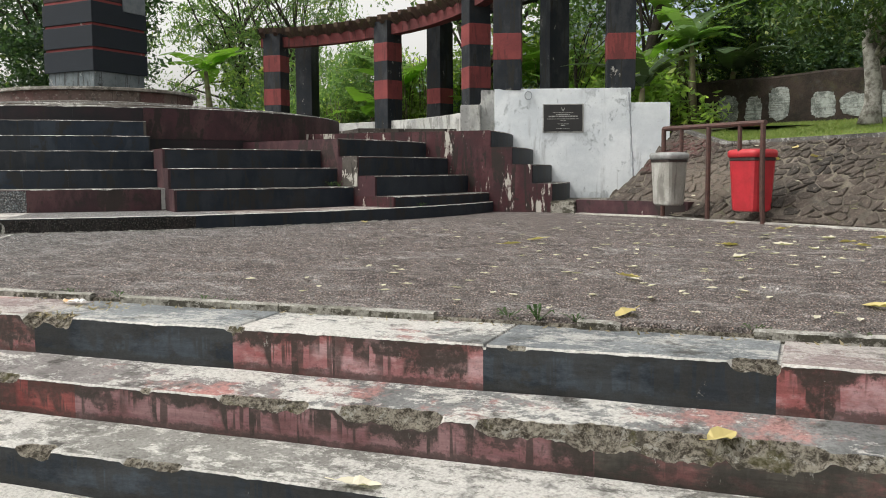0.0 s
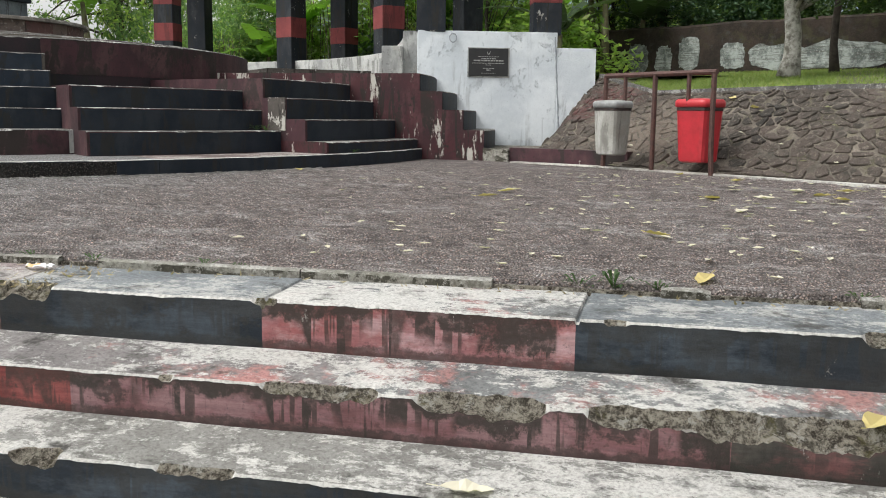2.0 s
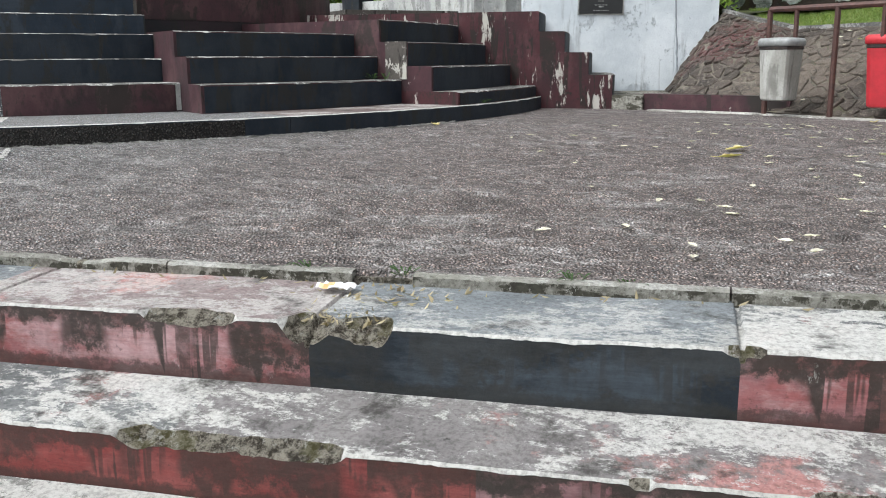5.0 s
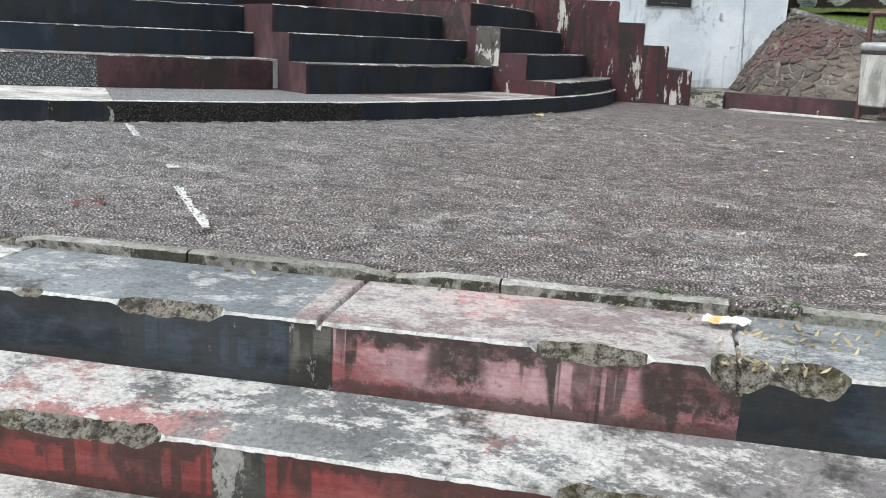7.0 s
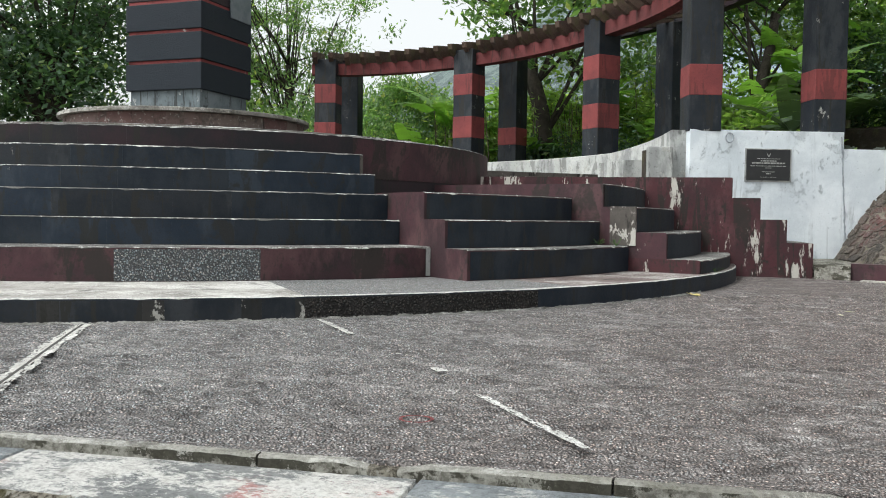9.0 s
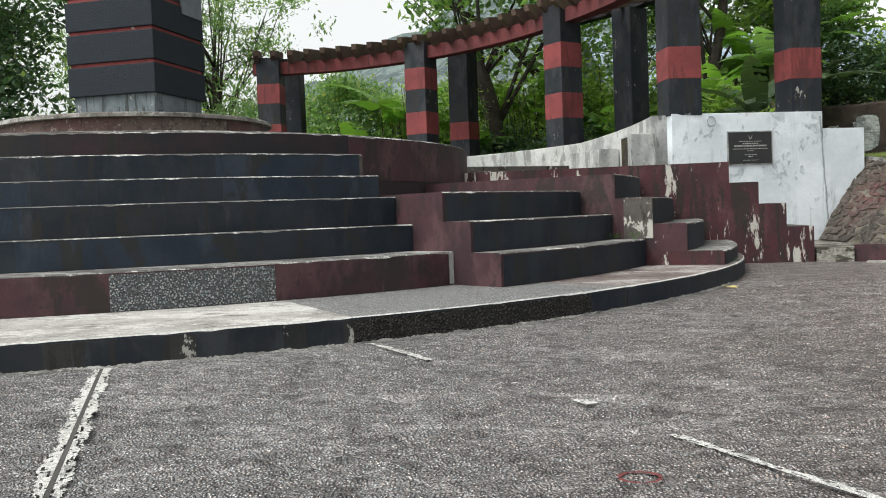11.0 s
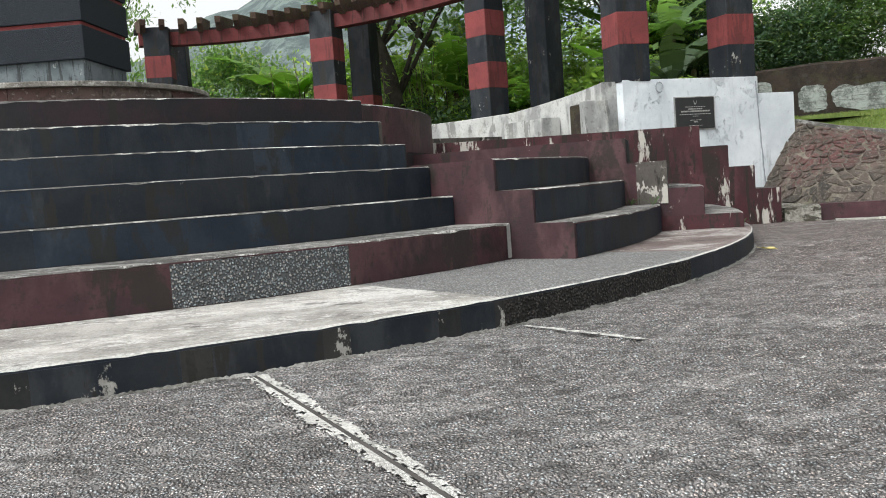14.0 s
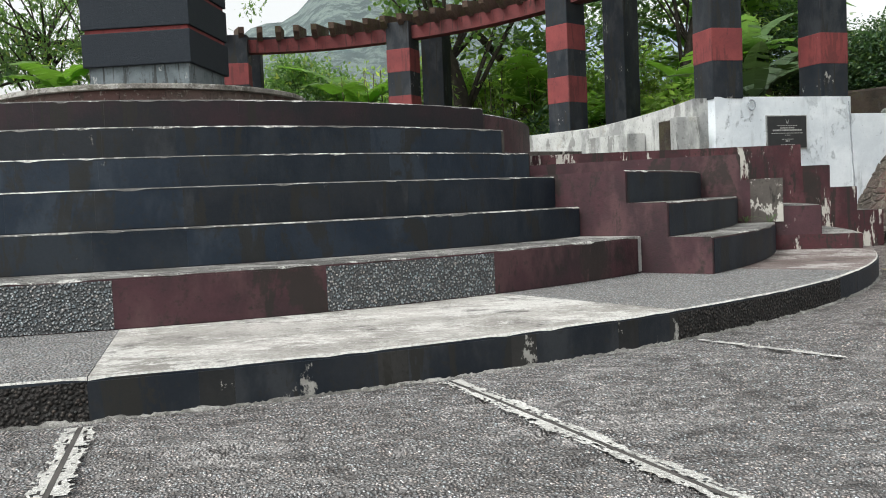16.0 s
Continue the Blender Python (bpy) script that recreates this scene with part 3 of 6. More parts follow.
def soil(name, a, b, c):
    n = Nodes(name)
    col = n.mix(n.ramp(n.noise(0.8, 6, 0.65), 0.4, 0.6), a, b)
    col = n.mix(n.ramp(n.noise(14, 6, 0.7), 0.45, 0.65), col, c)
    n.bump(n.noise(20, 6, 0.7), 0.03, 1.0)
    return n.end(col, 0.95)


SOIL = soil("grassy_soil", (0.055, 0.075, 0.022), (0.075, 0.060, 0.036), (0.040, 0.055, 0.018))
TURF = soil("lawn_turf", (0.095, 0.115, 0.035), (0.125, 0.135, 0.050), (0.070, 0.075, 0.030))
LOWER = concrete("lower_paving", (0.24, 0.23, 0.21), (0.36, 0.35, 0.32), 0.7, 0.0, 0.1, 0.3)


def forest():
    n = Nodes("haze_toned_wooded_hill")
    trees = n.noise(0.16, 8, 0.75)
    # The pale blue-grey tones carry the distance haze in the base colour.
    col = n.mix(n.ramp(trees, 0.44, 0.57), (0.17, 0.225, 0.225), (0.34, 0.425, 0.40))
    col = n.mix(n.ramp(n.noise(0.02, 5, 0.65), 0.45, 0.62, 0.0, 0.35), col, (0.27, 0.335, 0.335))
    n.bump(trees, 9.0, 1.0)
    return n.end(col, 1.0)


HILL = forest()
ROOF = simple("blue_grey_roof_sheet", (0.22, 0.28, 0.36), (0.32, 0.38, 0.45), 0.5, 0.1, 2)
HOUSE = simple("pale_house_plaster", (0.52, 0.51, 0.48), (0.42, 0.41, 0.39), 0.9, 0.0, 2)


# ---- ground, platform, near steps ----
def kerb_y(x):
    return KERB_Y + KERB_SLOPE * (x + 2.5)


def smooth(v, lo, hi):
    v = min(1.0, max(0.0, (v - lo) / (hi - lo)))
    return v * v * (3 - 2 * v)


def plat_z(x, y):
    return 0.928 + 0.036 * smooth(y - kerb_y(x), 0.0, 2.2)


structure("ground", box(-600, -600, LOW - 0.5, 600, 600, LOW - 0.004), SOIL, "grassy earth reaching to the hills", "ground")
structure("pavement", box(-24, -9, LOW - 0.1, 16, 2.7, LOW), LOWER, "worn grey concrete paving below the steps", "pavement")


def soft_field(rnd, nx, ny, wide, deep=0):
    """Random relief, smoothed over wide cells (and over deep ones the other way)."""
    f = rnd.normal(size=(nx, ny))
    for axis, size in ((0, wide), (1, deep or wide)):
        k = np.hanning(size + 2)[1:-1]
        k /= np.sqrt((k ** 2).sum())
        f = np.apply_along_axis(lambda r: np.convolve(r, k, "same"), axis, f)
    return f


def platform():
    """One sheet with coarse stony relief, finest where one passes near."""
    xs = np.concatenate([np.arange(-22, -9.4, 0.4), np.arange(-9.3, 1.5, 0.021), np.arange(1.6, 14, 0.4)])
    os = np.concatenate([[0.0, 0.0], np.arange(0.021, 5.6, 0.021), np.arange(5.7, 13.4, 0.4)])
    rnd = np.random.RandomState(5)
    rough = 0.45 * soft_field(rnd, len(xs), len(os), 3) + 0.75 * soft_field(rnd, len(xs), len(os), 7, 3) + 0.5 * soft_field(rnd, len(xs), len(os), 15, 5) + 0.4 * soft_field(rnd, len(xs), len(os), 31)
    X, O = np.meshgrid(xs, os, indexing="ij")
    Y = KERB_Y + KERB_SLOPE * (X + 2.5) + 0.03 + O
    s = np.clip(O / 2.2, 0, 1)
    Z = 0.928 + 0.036 * s * s * (3 - 2 * s)
    near = ((X > -9.3) & (X < 1.5) & (O < 5.6)) * np.clip(O / 0.1, 0, 1)
    near = near * np.clip((np.hypot(X - CX, Y - CY) - R_SLAB) / 0.35, 0.12, 1)
    Z += near * 0.0072 * np.clip(rough - 0.8, -2.6, 0.45)
    Z[:, 0] = 0.7
    nx, ny = X.shape
    me = bpy.data.meshes.new("platform")
    me.vertices.add(nx * ny)
    me.vertices.foreach_set("co", np.stack([X, Y, Z], 2).reshape(-1))
    a = (np.arange(nx - 1)[:, None] * ny + np.arange(ny - 1)[None, :]).reshape(-1)
    quads = np.stack([a, a + ny, a + ny + 1, a + 1], 1).reshape(-1)
    me.loops.add(len(quads))
    me.loops.foreach_set("vertex_index", quads)
    me.polygons.add(len(quads) // 4)
    me.polygons.foreach_set("loop_start", np.arange(len(quads) // 4) * 4)
    me.update(calc_edges=True)
    me.validate()
    me.materials.append(ASPHALT)
    tagged(new("platform", me), "rough dark aggregate concrete platform with pale scuffs", "platform", "", "structure")


platform()

STEP_OFFSETS, STEP_Z = (-0.352, -0.633, -0.92, -1.21), (0.882, 0.682, 0.512, 0.345, LOW)
STEP_BACK = (0.014, 0.034, 0.03, 0.02)     # how far each tread rises to its back
CHIPS = [
    [(-3.22, -2.93, 0.095), (-4.62, -4.34, 0.048), (-4.90, -4.82, 0.02), (-3.60, -3.34, 0.05), (-0.25, -0.09, 0.06), (-6.1, -5.85, 0.045), (-1.0, -0.92, 0.02), (-2.17, -2.08, 0.025), (-5.5, -5.4, 0.03), (0.5, 0.65, 0.04)],
    [(-2.01, -1.63, 0.055), (-1.52, -1.13, 0.085), (-1.02, -0.60, 0.085), (-0.68, 0.07, 0.12), (0.05, 0.26, 0.06), (-4.75, -4.34, 0.055), (-4.99, -4.83, 0.05), (-3.50, -3.18, 0.05), (-3.22, -2.95, 0.05), (-5.9, -5.6, 0.05), (-2.35, -2.3, 0.02)],
    [(-2.66, -2.5, 0.06), (-2.2, -1.95, 0.03), (-0.9, -0.6, 0.05), (-4.4, -4.2, 0.04)],
    [(-3, -2.7, 0.04)],
]
PANELS = [
    [(-12, -9.4, 1), (-9.4, -8.35, 0), (-8.35, -7.3, 1), (-7.3, -6.25, 0), (-6.25, -5.11, 1), (-5.11, -4.10, 0), (-4.10, -3.15, 1), (-3.15, -2.13, 0), (-2.13, -1.08, 1), (-1.08, -0.10, 0), (-0.10, 0.95, 1), (0.95, 2.0, 0), (2.0, 6, 1)],
    [(-12, -2.66, 2), (-2.66, -0.62, 11), (-0.62, 0.85, 8), (0.85, 6, 11)],
    [(-12, 6, 0)],
    [(-12, 6, 2)],
]
CRUSTY = [(-4.17, -4.06), (-4.22, -4.10), None, None]     # crumbled joint in the riser


def chip_at(i, x):
    d = 0.0
    for a, b, depth in CHIPS[i]:
        if a < x < b:
            f = (x - a) / (b - a)
            s = min(1.0, 2.6 * math.sin(math.pi * f)) ** 0.6
            d = max(d, depth * s * (0.72 + 0.45 * noise.noise((x * 7, i, 2)) + 0.35 * noise.noise((x * 19, i, 4)) + 0.15 * noise.noise((x * 60, i, 6))))
    return max(0.0, d)


def near_step(i):
    off, back = STEP_OFFSETS[i], (STEP_OFFSETS[i - 1] - 0.004 if i else 0.06)
    top, low, rise = STEP_Z[i], STEP_Z[i + 1], STEP_BACK[i]
    joints = [p[0] for p in PANELS[0]] if i == 0 else [p[0] + 0.02 for p in PANELS[0][::2]]
    xs = {-20.0, -16.0, 12.0, -9.5, -10.5, 3.0, 5.0}
    xs.update(round(-8.6 + 0.0135 * k, 4) for k in range(780))
    for j in joints:
        xs.update((j - 0.008, j - 0.005, j + 0.005, j + 0.008))
    xs = sorted(xs)
    bm = bmesh.new()
    uv = bm.loops.layers.uv.new("riser")
    rows = []
    for x in xs:
        y0 = kerb_y(x)
        groove = 0.012 if i == 0 and any(abs(x - j) < 0.006 for j in joints) else 0.0
        c = chip_at(i, x)
        wear = 0.007 + 0.006 * max(0.0, noise.noise((x * 14, i * 5, 1))) + 0.003 * noise.noise((x * 40, i, 3))
        cw, ch = wear + c * 1.05, 0.007 + 0.006 * max(0.0, noise.noise((x * 11, i * 5, 9))) + 0.003 * noise.noise((x * 47, i, 8)) + c * 0.62
        e = y0 + off + 0.010 * noise.noise((x * 1.3, i, 5)) + 0.003 * noise.noise((x * 9, i, 5))
        lift = 0.005 * noise.noise((x * 2.1, i, 7)) - groove
        mid = []
        for k in (0.2, 0.45, 0.7, 0.92):
            r = c * (0.26 * noise.noise((x * 22, k * 9, i)) + 0.24 * noise.noise((x * 55, k * 20, i)) + 0.12 * noise.noise((x * 120, k * 40, i)))
            mid.append((e + cw * (1 - k), top - ch * k ** 0.7 + r * (1 - k) ** 0.3 + lift))
        pts = [(y0 + back, top + lift + rise), ((y0 + back + e + cw) / 2, top + lift + rise * 0.5 + 0.004 * noise.noise((x * 5, 1, i))), (e + cw, top + lift)] + mid + [(e + 0.001, top - ch + lift), (e, (top + low) / 2), (e + 0.004, low)]
        rows.append([bm.verts.new((x, y, z)) for y, z in pts])
    for a, (p, q) in enumerate(zip(rows, rows[1:])):
        x = (xs[a] + xs[a + 1]) / 2
        c = chip_at(i, x)
        which = next((w for lo, hi, w in PANELS[i] if lo <= x + 0.012 * noise.noise((x * 30, 1, i)) < hi), 1)
        if CRUSTY[i] and CRUSTY[i][0] < x + 0.05 * noise.noise((x * 40, 1, i)) < CRUSTY[i][1]:
            which = 7
        tread = ((3, 6)[x > -0.10 or -4.2 < x < -3.1] if which in (1, 7) else 9) if i == 0 else (10 if i > 1 else 12 if -3.4 + 0.2 * noise.noise((x * 3, 1, 1)) < x < -1.8 else 3)
        for j in range(9):
            f = bm.faces.new((p[j], p[j + 1], q[j + 1], q[j]))
            f.material_index = tread if j < 2 else (5 if c < 0.010 else 4) if j < 7 else which
            f.smooth = j < 7
            for loop in f.loops:
                loop[uv].uv = (loop.vert.co.x, (loop.vert.co.z - low) / (top - low))
    mats = [BLACK_STEP, RED_STEP, RED_DEEP, TREAD, CHIP, WORN_EDGE, TREAD_PINK, CRUMBLED, MOULDY, TREAD_BLUE, TREAD_PALE, RED_DUSTY, TREAD_DULL]
    words = ("black and faded red", "faded and deep red", "mouldy black", "mouldy red")[i]
    return structure("step", bm, mats, "worn concrete step, %s painted riser, broken edge" % words, "step")


for i in range(4):
    near_step(i)

# ---- monument base: slab, tiers, flights ----


def core(name, r0, r1, a0, a1, z0, z1, side, label, rough=0.015, top=None, edge=None):
    bm = arc(r0, r1, a0, a1, z0, z1, step=0.6 if rough else 1.5, rough=rough)
    bm.faces.ensure_lookup_table()
    k = 5 if rough else 4
    tops = (2, 3) if rough else (2,)
    n = (len(bm.faces) - 2) // k
    for q in range(n):
        for j in tops:
            bm.faces[q * k + j].material_index = 2 if rough and j == 2 else 1
    return structure(name, bm, [side, top or NOSING, edge or TIER_EDGE], label, "step")


def panels(parent, r, z0, z1, cuts, choose, name="riser_panel", proud=0.006, gap=0.005):
    for a0, a1 in zip(cuts, cuts[1:]):
        bm = arc(r - 0.012, r + proud, a0 + gap, a1 - gap, z0 + 0.004, z1 - 0.015, step=1.3)
        part(name, bm, choose((a0 + a1) / 2), parent)


def cuts_between(a0, a1, step):
    n = max(1, round((a1 - a0) / step))
    return [a0 + (a1 - a0) * k / n for k in range(n + 1)]


slab = core("plinth_slab", 0.5, R_SLAB, -178, -53.4 - 20.7, 0.6, Z_SLAB, BLACK, "pebble-topped concrete slab round the monument", 0.012, PEBBLE_TOP, WORN_EDGE)
slab_mid = core("plinth_slab", 0.5, R_SLAB, -53.4 - 20.68, -53.42, 0.6, Z_SLAB, BLACK, "pale smooth concrete slab with black painted edge", 0.014, SLAB_TOP, WORN_EDGE)
slab_end = core("plinth_slab", 0.5, R_SLAB, -53.4, -36.0, 0.6, Z_SLAB, BLACK, "pebble-topped concrete slab curving to the stairs", 0.012, PEBBLE_TOP, WORN_EDGE)
slab_tip = core("plinth_slab", 0.5, R_SLAB, -35.98, END_B, 0.6, Z_SLAB, BLACK, "smooth red-brown worn end of the slab below the stairs", 0.012, TIP_TOP, WORN_EDGE)
panels(slab, R_SLAB, 0.95, Z_SLAB, cuts_between(-178, -74.1, 10.35), lambda a: PEBBLE_DARK)
SPOTS = (-70.6, -65.3, -60.6, -56.0)
panels(slab_mid, R_SLAB, 0.95, Z_SLAB, [-74.1] + [s + d for s in SPOTS for d in (-0.55, 0.45)] + [-53.9, -53.4], lambda a: CRUST if a > -53.9 or any(abs(a - s) < 0.5 for s in SPOTS) else BLACK_OLD, gap=0.002)
panels(slab_end, R_SLAB, 0.95, Z_SLAB, [-53.4, -46.5, -39.2, -36.0], lambda a: PEBBLE_DARK if a < -39.2 else BLACK)
panels(slab_tip, R_SLAB, 0.95, Z_SLAB, [-35.98, -31, -23, -14.5, -7, 0.3], lambda a: BLACK)



def fillet():
    """Ragged smear of mortar where slab and platform meet."""
    bm = bmesh.new()
    last = None
    for k in range(900):
        a = -110 + k * 0.1
        out = max(0.003, 0.014 + 0.022 * noise.noise((a * 0.9, 1, 1)) + 0.016 * noise.noise((a * 4.3, 2, 1)) + 0.012 * noise.noise((a * 17, 3, 1)))
        up = max(0.003, 0.008 + 0.012 * noise.noise((a * 1.3, 5, 1)) + 0.010 * noise.noise((a * 9, 6, 1)))
        foot = polar(R_SLAB + 0.006 + out, a)
        row = [bm.verts.new(v) for v in (polar(R_SLAB + 0.0075, a, plat_z(foot.x, foot.y) + up), polar(R_SLAB + 0.010 + 0.4 * out, a, plat_z(foot.x, foot.y) + 0.4 * up + 0.003), (foot.x, foot.y, plat_z(foot.x, foot.y) - 0.004))]
        if last:
            for j in range(2):
                bm.faces.new((last[j], last[j + 1], row[j + 1], row[j]))
        last = row
    part("mortar_fillet", bm, FILLET, slab_mid, "rough pale mortar along the foot", True)


fillet()
z_low = Z_SLAB
for k, (r, z) in enumerate(TIERS):
    tier = core("plinth_step", 1.0, r, -178, END_T, z_low, z, BROWN_DARK if k == 5 else (BROWN if k == 0 else BLACK), ("maroon and pebble-dash", "black", "black", "black", "black", "dark maroon")[k] + " painted curved step of the monument base", 0.02)
    if k == 0:
        marks = [-178.0] + [-53.9 - 10.2 * j for j in range(11, -1, -1)] + [-46.5, END_T - 0.5]
        panels(tier, r, z_low, z, marks, lambda a: PEBBLE_FACE if int((-53.9 - a) // 10.2) % 2 == 0 and a < -53.9 else BROWN)
        part("end_strip", arc(r - 0.012, r + 0.004, END_T - 0.45, END_T - 0.02, z_low + 0.01, z - 0.01, step=0.2), WHITE_OLD, tier, "white painted end strip")
    else:
        panels(tier, r, z_low, z, cuts_between(-178, END_T - 0.2, 5.17), lambda a, k=k: (BROWN_DARK if k == 5 else (BLACK_OLD, BLACK_BLUE, BLACK, BLACK_BLUE, BLACK)[int(a * 1.9 + k * 7) % 5]), proud=0.004 + 0.001 * (k % 2))
    if k == 4:
        part("end_strip", arc(r - 0.012, r + 0.007, END_T - 0.42, END_T - 0.03, z_low + 0.01, z - 0.012, step=0.2), PEEL_GREY, tier, "pale scraped end strip")
    z_low = z

drum = core("drum", 0.8, 3.74, -39, 178, 0.6, 2.285, BROWN_DARK, "curved maroon wall of the monument drum", 0.015)
panels(drum, 3.74, 1.9, 2.285, cuts_between(END_T + 0.5, 120, 12), lambda a: BROWN)
for k, (r, z) in enumerate(((3.70, 2.295), (3.42, 2.335), (2.92, 2.375), (2.42, 2.42), (1.95, 2.47))):
    core("mossy_ring", 0.6, r, -180, 179.9, 2.20, z, WEATHERED, "thin mossy worn concrete ring round the monument foot", 0.018, WEATHERED)


def disc():
    base = thing("round_pedestal", "round brick pedestal with a thin worn concrete rim", "pedestal")
    part("drum_wall", arc(0.3, 1.40, -180, 179.9, 2.45, 2.665, step=3), WEATHERED, base, "bare mortar drum")
    part("rim", arc(0.3, 1.50, -180, 179.9, 2.668, 2.712, step=1.0, rough=0.045), RIM, base, "pale grey concrete rim")
    part("foot_ring", arc(0.3, 1.62, -180, 179.9, 2.45, 2.50, step=1.0, rough=0.05), RIM, base, "pale worn foot ring")
    rnd = random.Random(3)
    a = -180.0
    while a < 178:
        w = min(rnd.uniform(9.0, 19.0), 179.5 - a)
        part("brick", arc(1.38, 1.425 + rnd.uniform(-0.004, 0.008), a + 0.09, a + w - 0.09, 2.50, 2.664, step=2), OLD_BRICK, base)
        a += w


disc()


def monument():
    m = thing("monument", "square black stone-dashed monument pillar with red bands", "monument", at=pose(-10.35, 10.84, 0, 0, 0, -5))
    part("footing", box(-0.49, -0.49, 2.70, 0.49, 0.49, 3.01, 0.01), GREY_BASE, m, "bare grey-blue concrete foot")
    z = 3.0
    for k in range(9):
        h = 0.31
        if k < 3:
            part("block", box(-0.53, -0.53, z, 0.53, 0.53, z + h, 0.008), MON_BLACK, m)
        else:
            part("block", box(-0.515, -0.515, z, 0.515, 0.515, z + h, 0.008), BROWN_DARK if k == 3 else MON_BLACK, m)
        part("band", box(-0.505, -0.505, z + h, 0.505, 0.505, z + h + 0.04, 0.004), RED_PEEL, m, "thin peeling red band")
        z += h + 0.04
    part("side_plate", box(0.52, 0.06, 3.93, 0.545, 0.50, 5.2, 0.004), PLATE, m, "grey metal plate with a pale edge")
    part("cap", box(-0.6, -0.6, z, 0.6, 0.6, z + 0.2, 0.02), MON_BLACK, m)


monument()


def flight(levels, a0, a1, z0, side, label, risers=BLACK, peel=None, count=1):
    z_low = z0
    for k, (r, z) in enumerate(levels):
        s = core("stair_step", 3.6, r, a0, a1, z_low, z, peel[k] if peel else side, label, 0.02)
        panels(s, r, z_low, z, cuts_between(a0 + 0.25, a1 - 0.1, (a1 - a0) / count), lambda a: risers, proud=0.004)
        z_low = z


flight(FLIGHT_A, END_T, END_A, Z_SLAB, BROWN, "black stair step between maroon side walls", count=1)
flight(FLIGHT_B, END_A, END_B, Z_SLAB, BROWN, "black stair step with peeling maroon side", peel=[BROWN_PEEL, BROWN, BROWN, BROWN], count=1)
structure("peeled_panel", arc(5.66, 5.906, END_A - 0.10, END_A + 0.03, 1.327, 1.674, step=0.1), PEEL_GREY, "grey render bared where maroon paint has peeled", "wall")
core("stair_footing", 3.6, 6.47, END_B - 0.02, 14.2, 0.6, 1.0, BROWN, "dark stair footing", 0.0)
flight(FLIGHT_C, END_B, 14.2, 0.93, BROWN_PEEL, "black stair step with peeling maroon side wall", risers=BLACK, count=1)
core("terrace", 3.6, 6.15, 14.2, 84, 0.6, 2.02, WHITE_OLD, "stained concrete terrace behind the stairs", 0.02)
core("terrace_step", 3.9, 6.1, 27, 84, 2.022, 2.12, PEEL_GREY, "low stained terrace step with white edge", 0.03)
core("terrace_step", 4.1, 6.1, 37, 84, 2.122, 2.22, PEEL_GREY, "low stained terrace step with white edge", 0.03)


# ---- white wall, parapet, plaque ----
W0, W1 = Vector((-4.39, 12.41, 0)), Vector((-2.53, 13.05, 0))
W_DIR = (W1 - W0).normalized()
W_BACK = Vector((-W_DIR.y, W_DIR.x, 0))
W_TURN = math.degrees(math.atan2(W_DIR.y, W_DIR.x))


def on_wall(u, out, z):
    p = W0 + W_DIR * u - W_BACK * out
    return Vector((p.x, p.y, z))


def wall_block(name, u0, u1, deep, z0, z1, material, label):
    bm = bmesh.new()
    add_box(bm, u0, 0, z0, u1, deep, z1)
    bmesh.ops.bevel(bm, geom=list(bm.edges), offset=0.006, segments=2, profile=0.6, affect="EDGES")
    bmesh.ops.transform(bm, matrix=pose(W0.x, W0.y, 0, 0, 0, W_TURN), verts=bm.verts)
    return structure(name, bm, material, label, "wall")


LENGTH = (W1 - W0).length
wall_white = wall_block("wall_white", 0, LENGTH, 0.62, 0.8, 2.68, WHITE, "whitewashed concrete wall with a dark plaque")
wall_block("wall_white_low", LENGTH + 0.003, LENGTH + 0.56, 0.55, 0.8, 2.47, WHITE, "lower whitewashed wall against the stone slope")


def parapet():
    bm = bmesh.new()
    rows = []
    for k in range(71):
        a = 14.8 + k
        top = 2.53 + 0.15 * max(0.0, 1 - (a - 14.8) / 20) - 0.01 * smooth(a, 30, 80)
        rows.append([bm.verts.new(polar(r, a, z)) for r, z in ((6.02, 1.9), (6.24, 1.9), (6.24, top - 0.01), (6.22, top), (6.04, top), (6.02, top - 0.01))])
    for p, q in zip(rows, rows[1:]):
        for j in range(6):
            bm.faces.new((p[j], p[(j + 1) % 6], q[(j + 1) % 6], q[j]))
    bm.faces.new(rows[0]), bm.faces.new(rows[-1][::-1])
    structure("wall_parapet", bm, WHITE_OLD, "curved stained white parapet under the pergola", "wall")


parapet()
structure("wall_outer", arc(7.7, 7.95, 24, 150, 0.5, 2.62, step=2, rough=0.03), DARK_WALL, "low dark mossy wall behind the pergola", "wall")
for r, a, w, z, m, lab in ((5.88, 14.2, 0.16, 2.46, WHITE_OLD, "stained white stair pier beside the wall"), (5.90, 16.7, 0.26, 2.44, DARK_WALL, "dark bare concrete stair pier")):
    p = polar(r, a)
    structure("stair_pier", box(-0.15, -w / 2, 1.9, 0.15, w / 2, z, 0.015, Matrix.Translation(p) @ pose(0, 0, 0, 0, 0, a)), m, lab, "pier")
core("stair_block", 5.72, 6.0, 24.5, 33, 1.95, 2.36, WHITE_OLD, "low stained white stair block", 0.02)


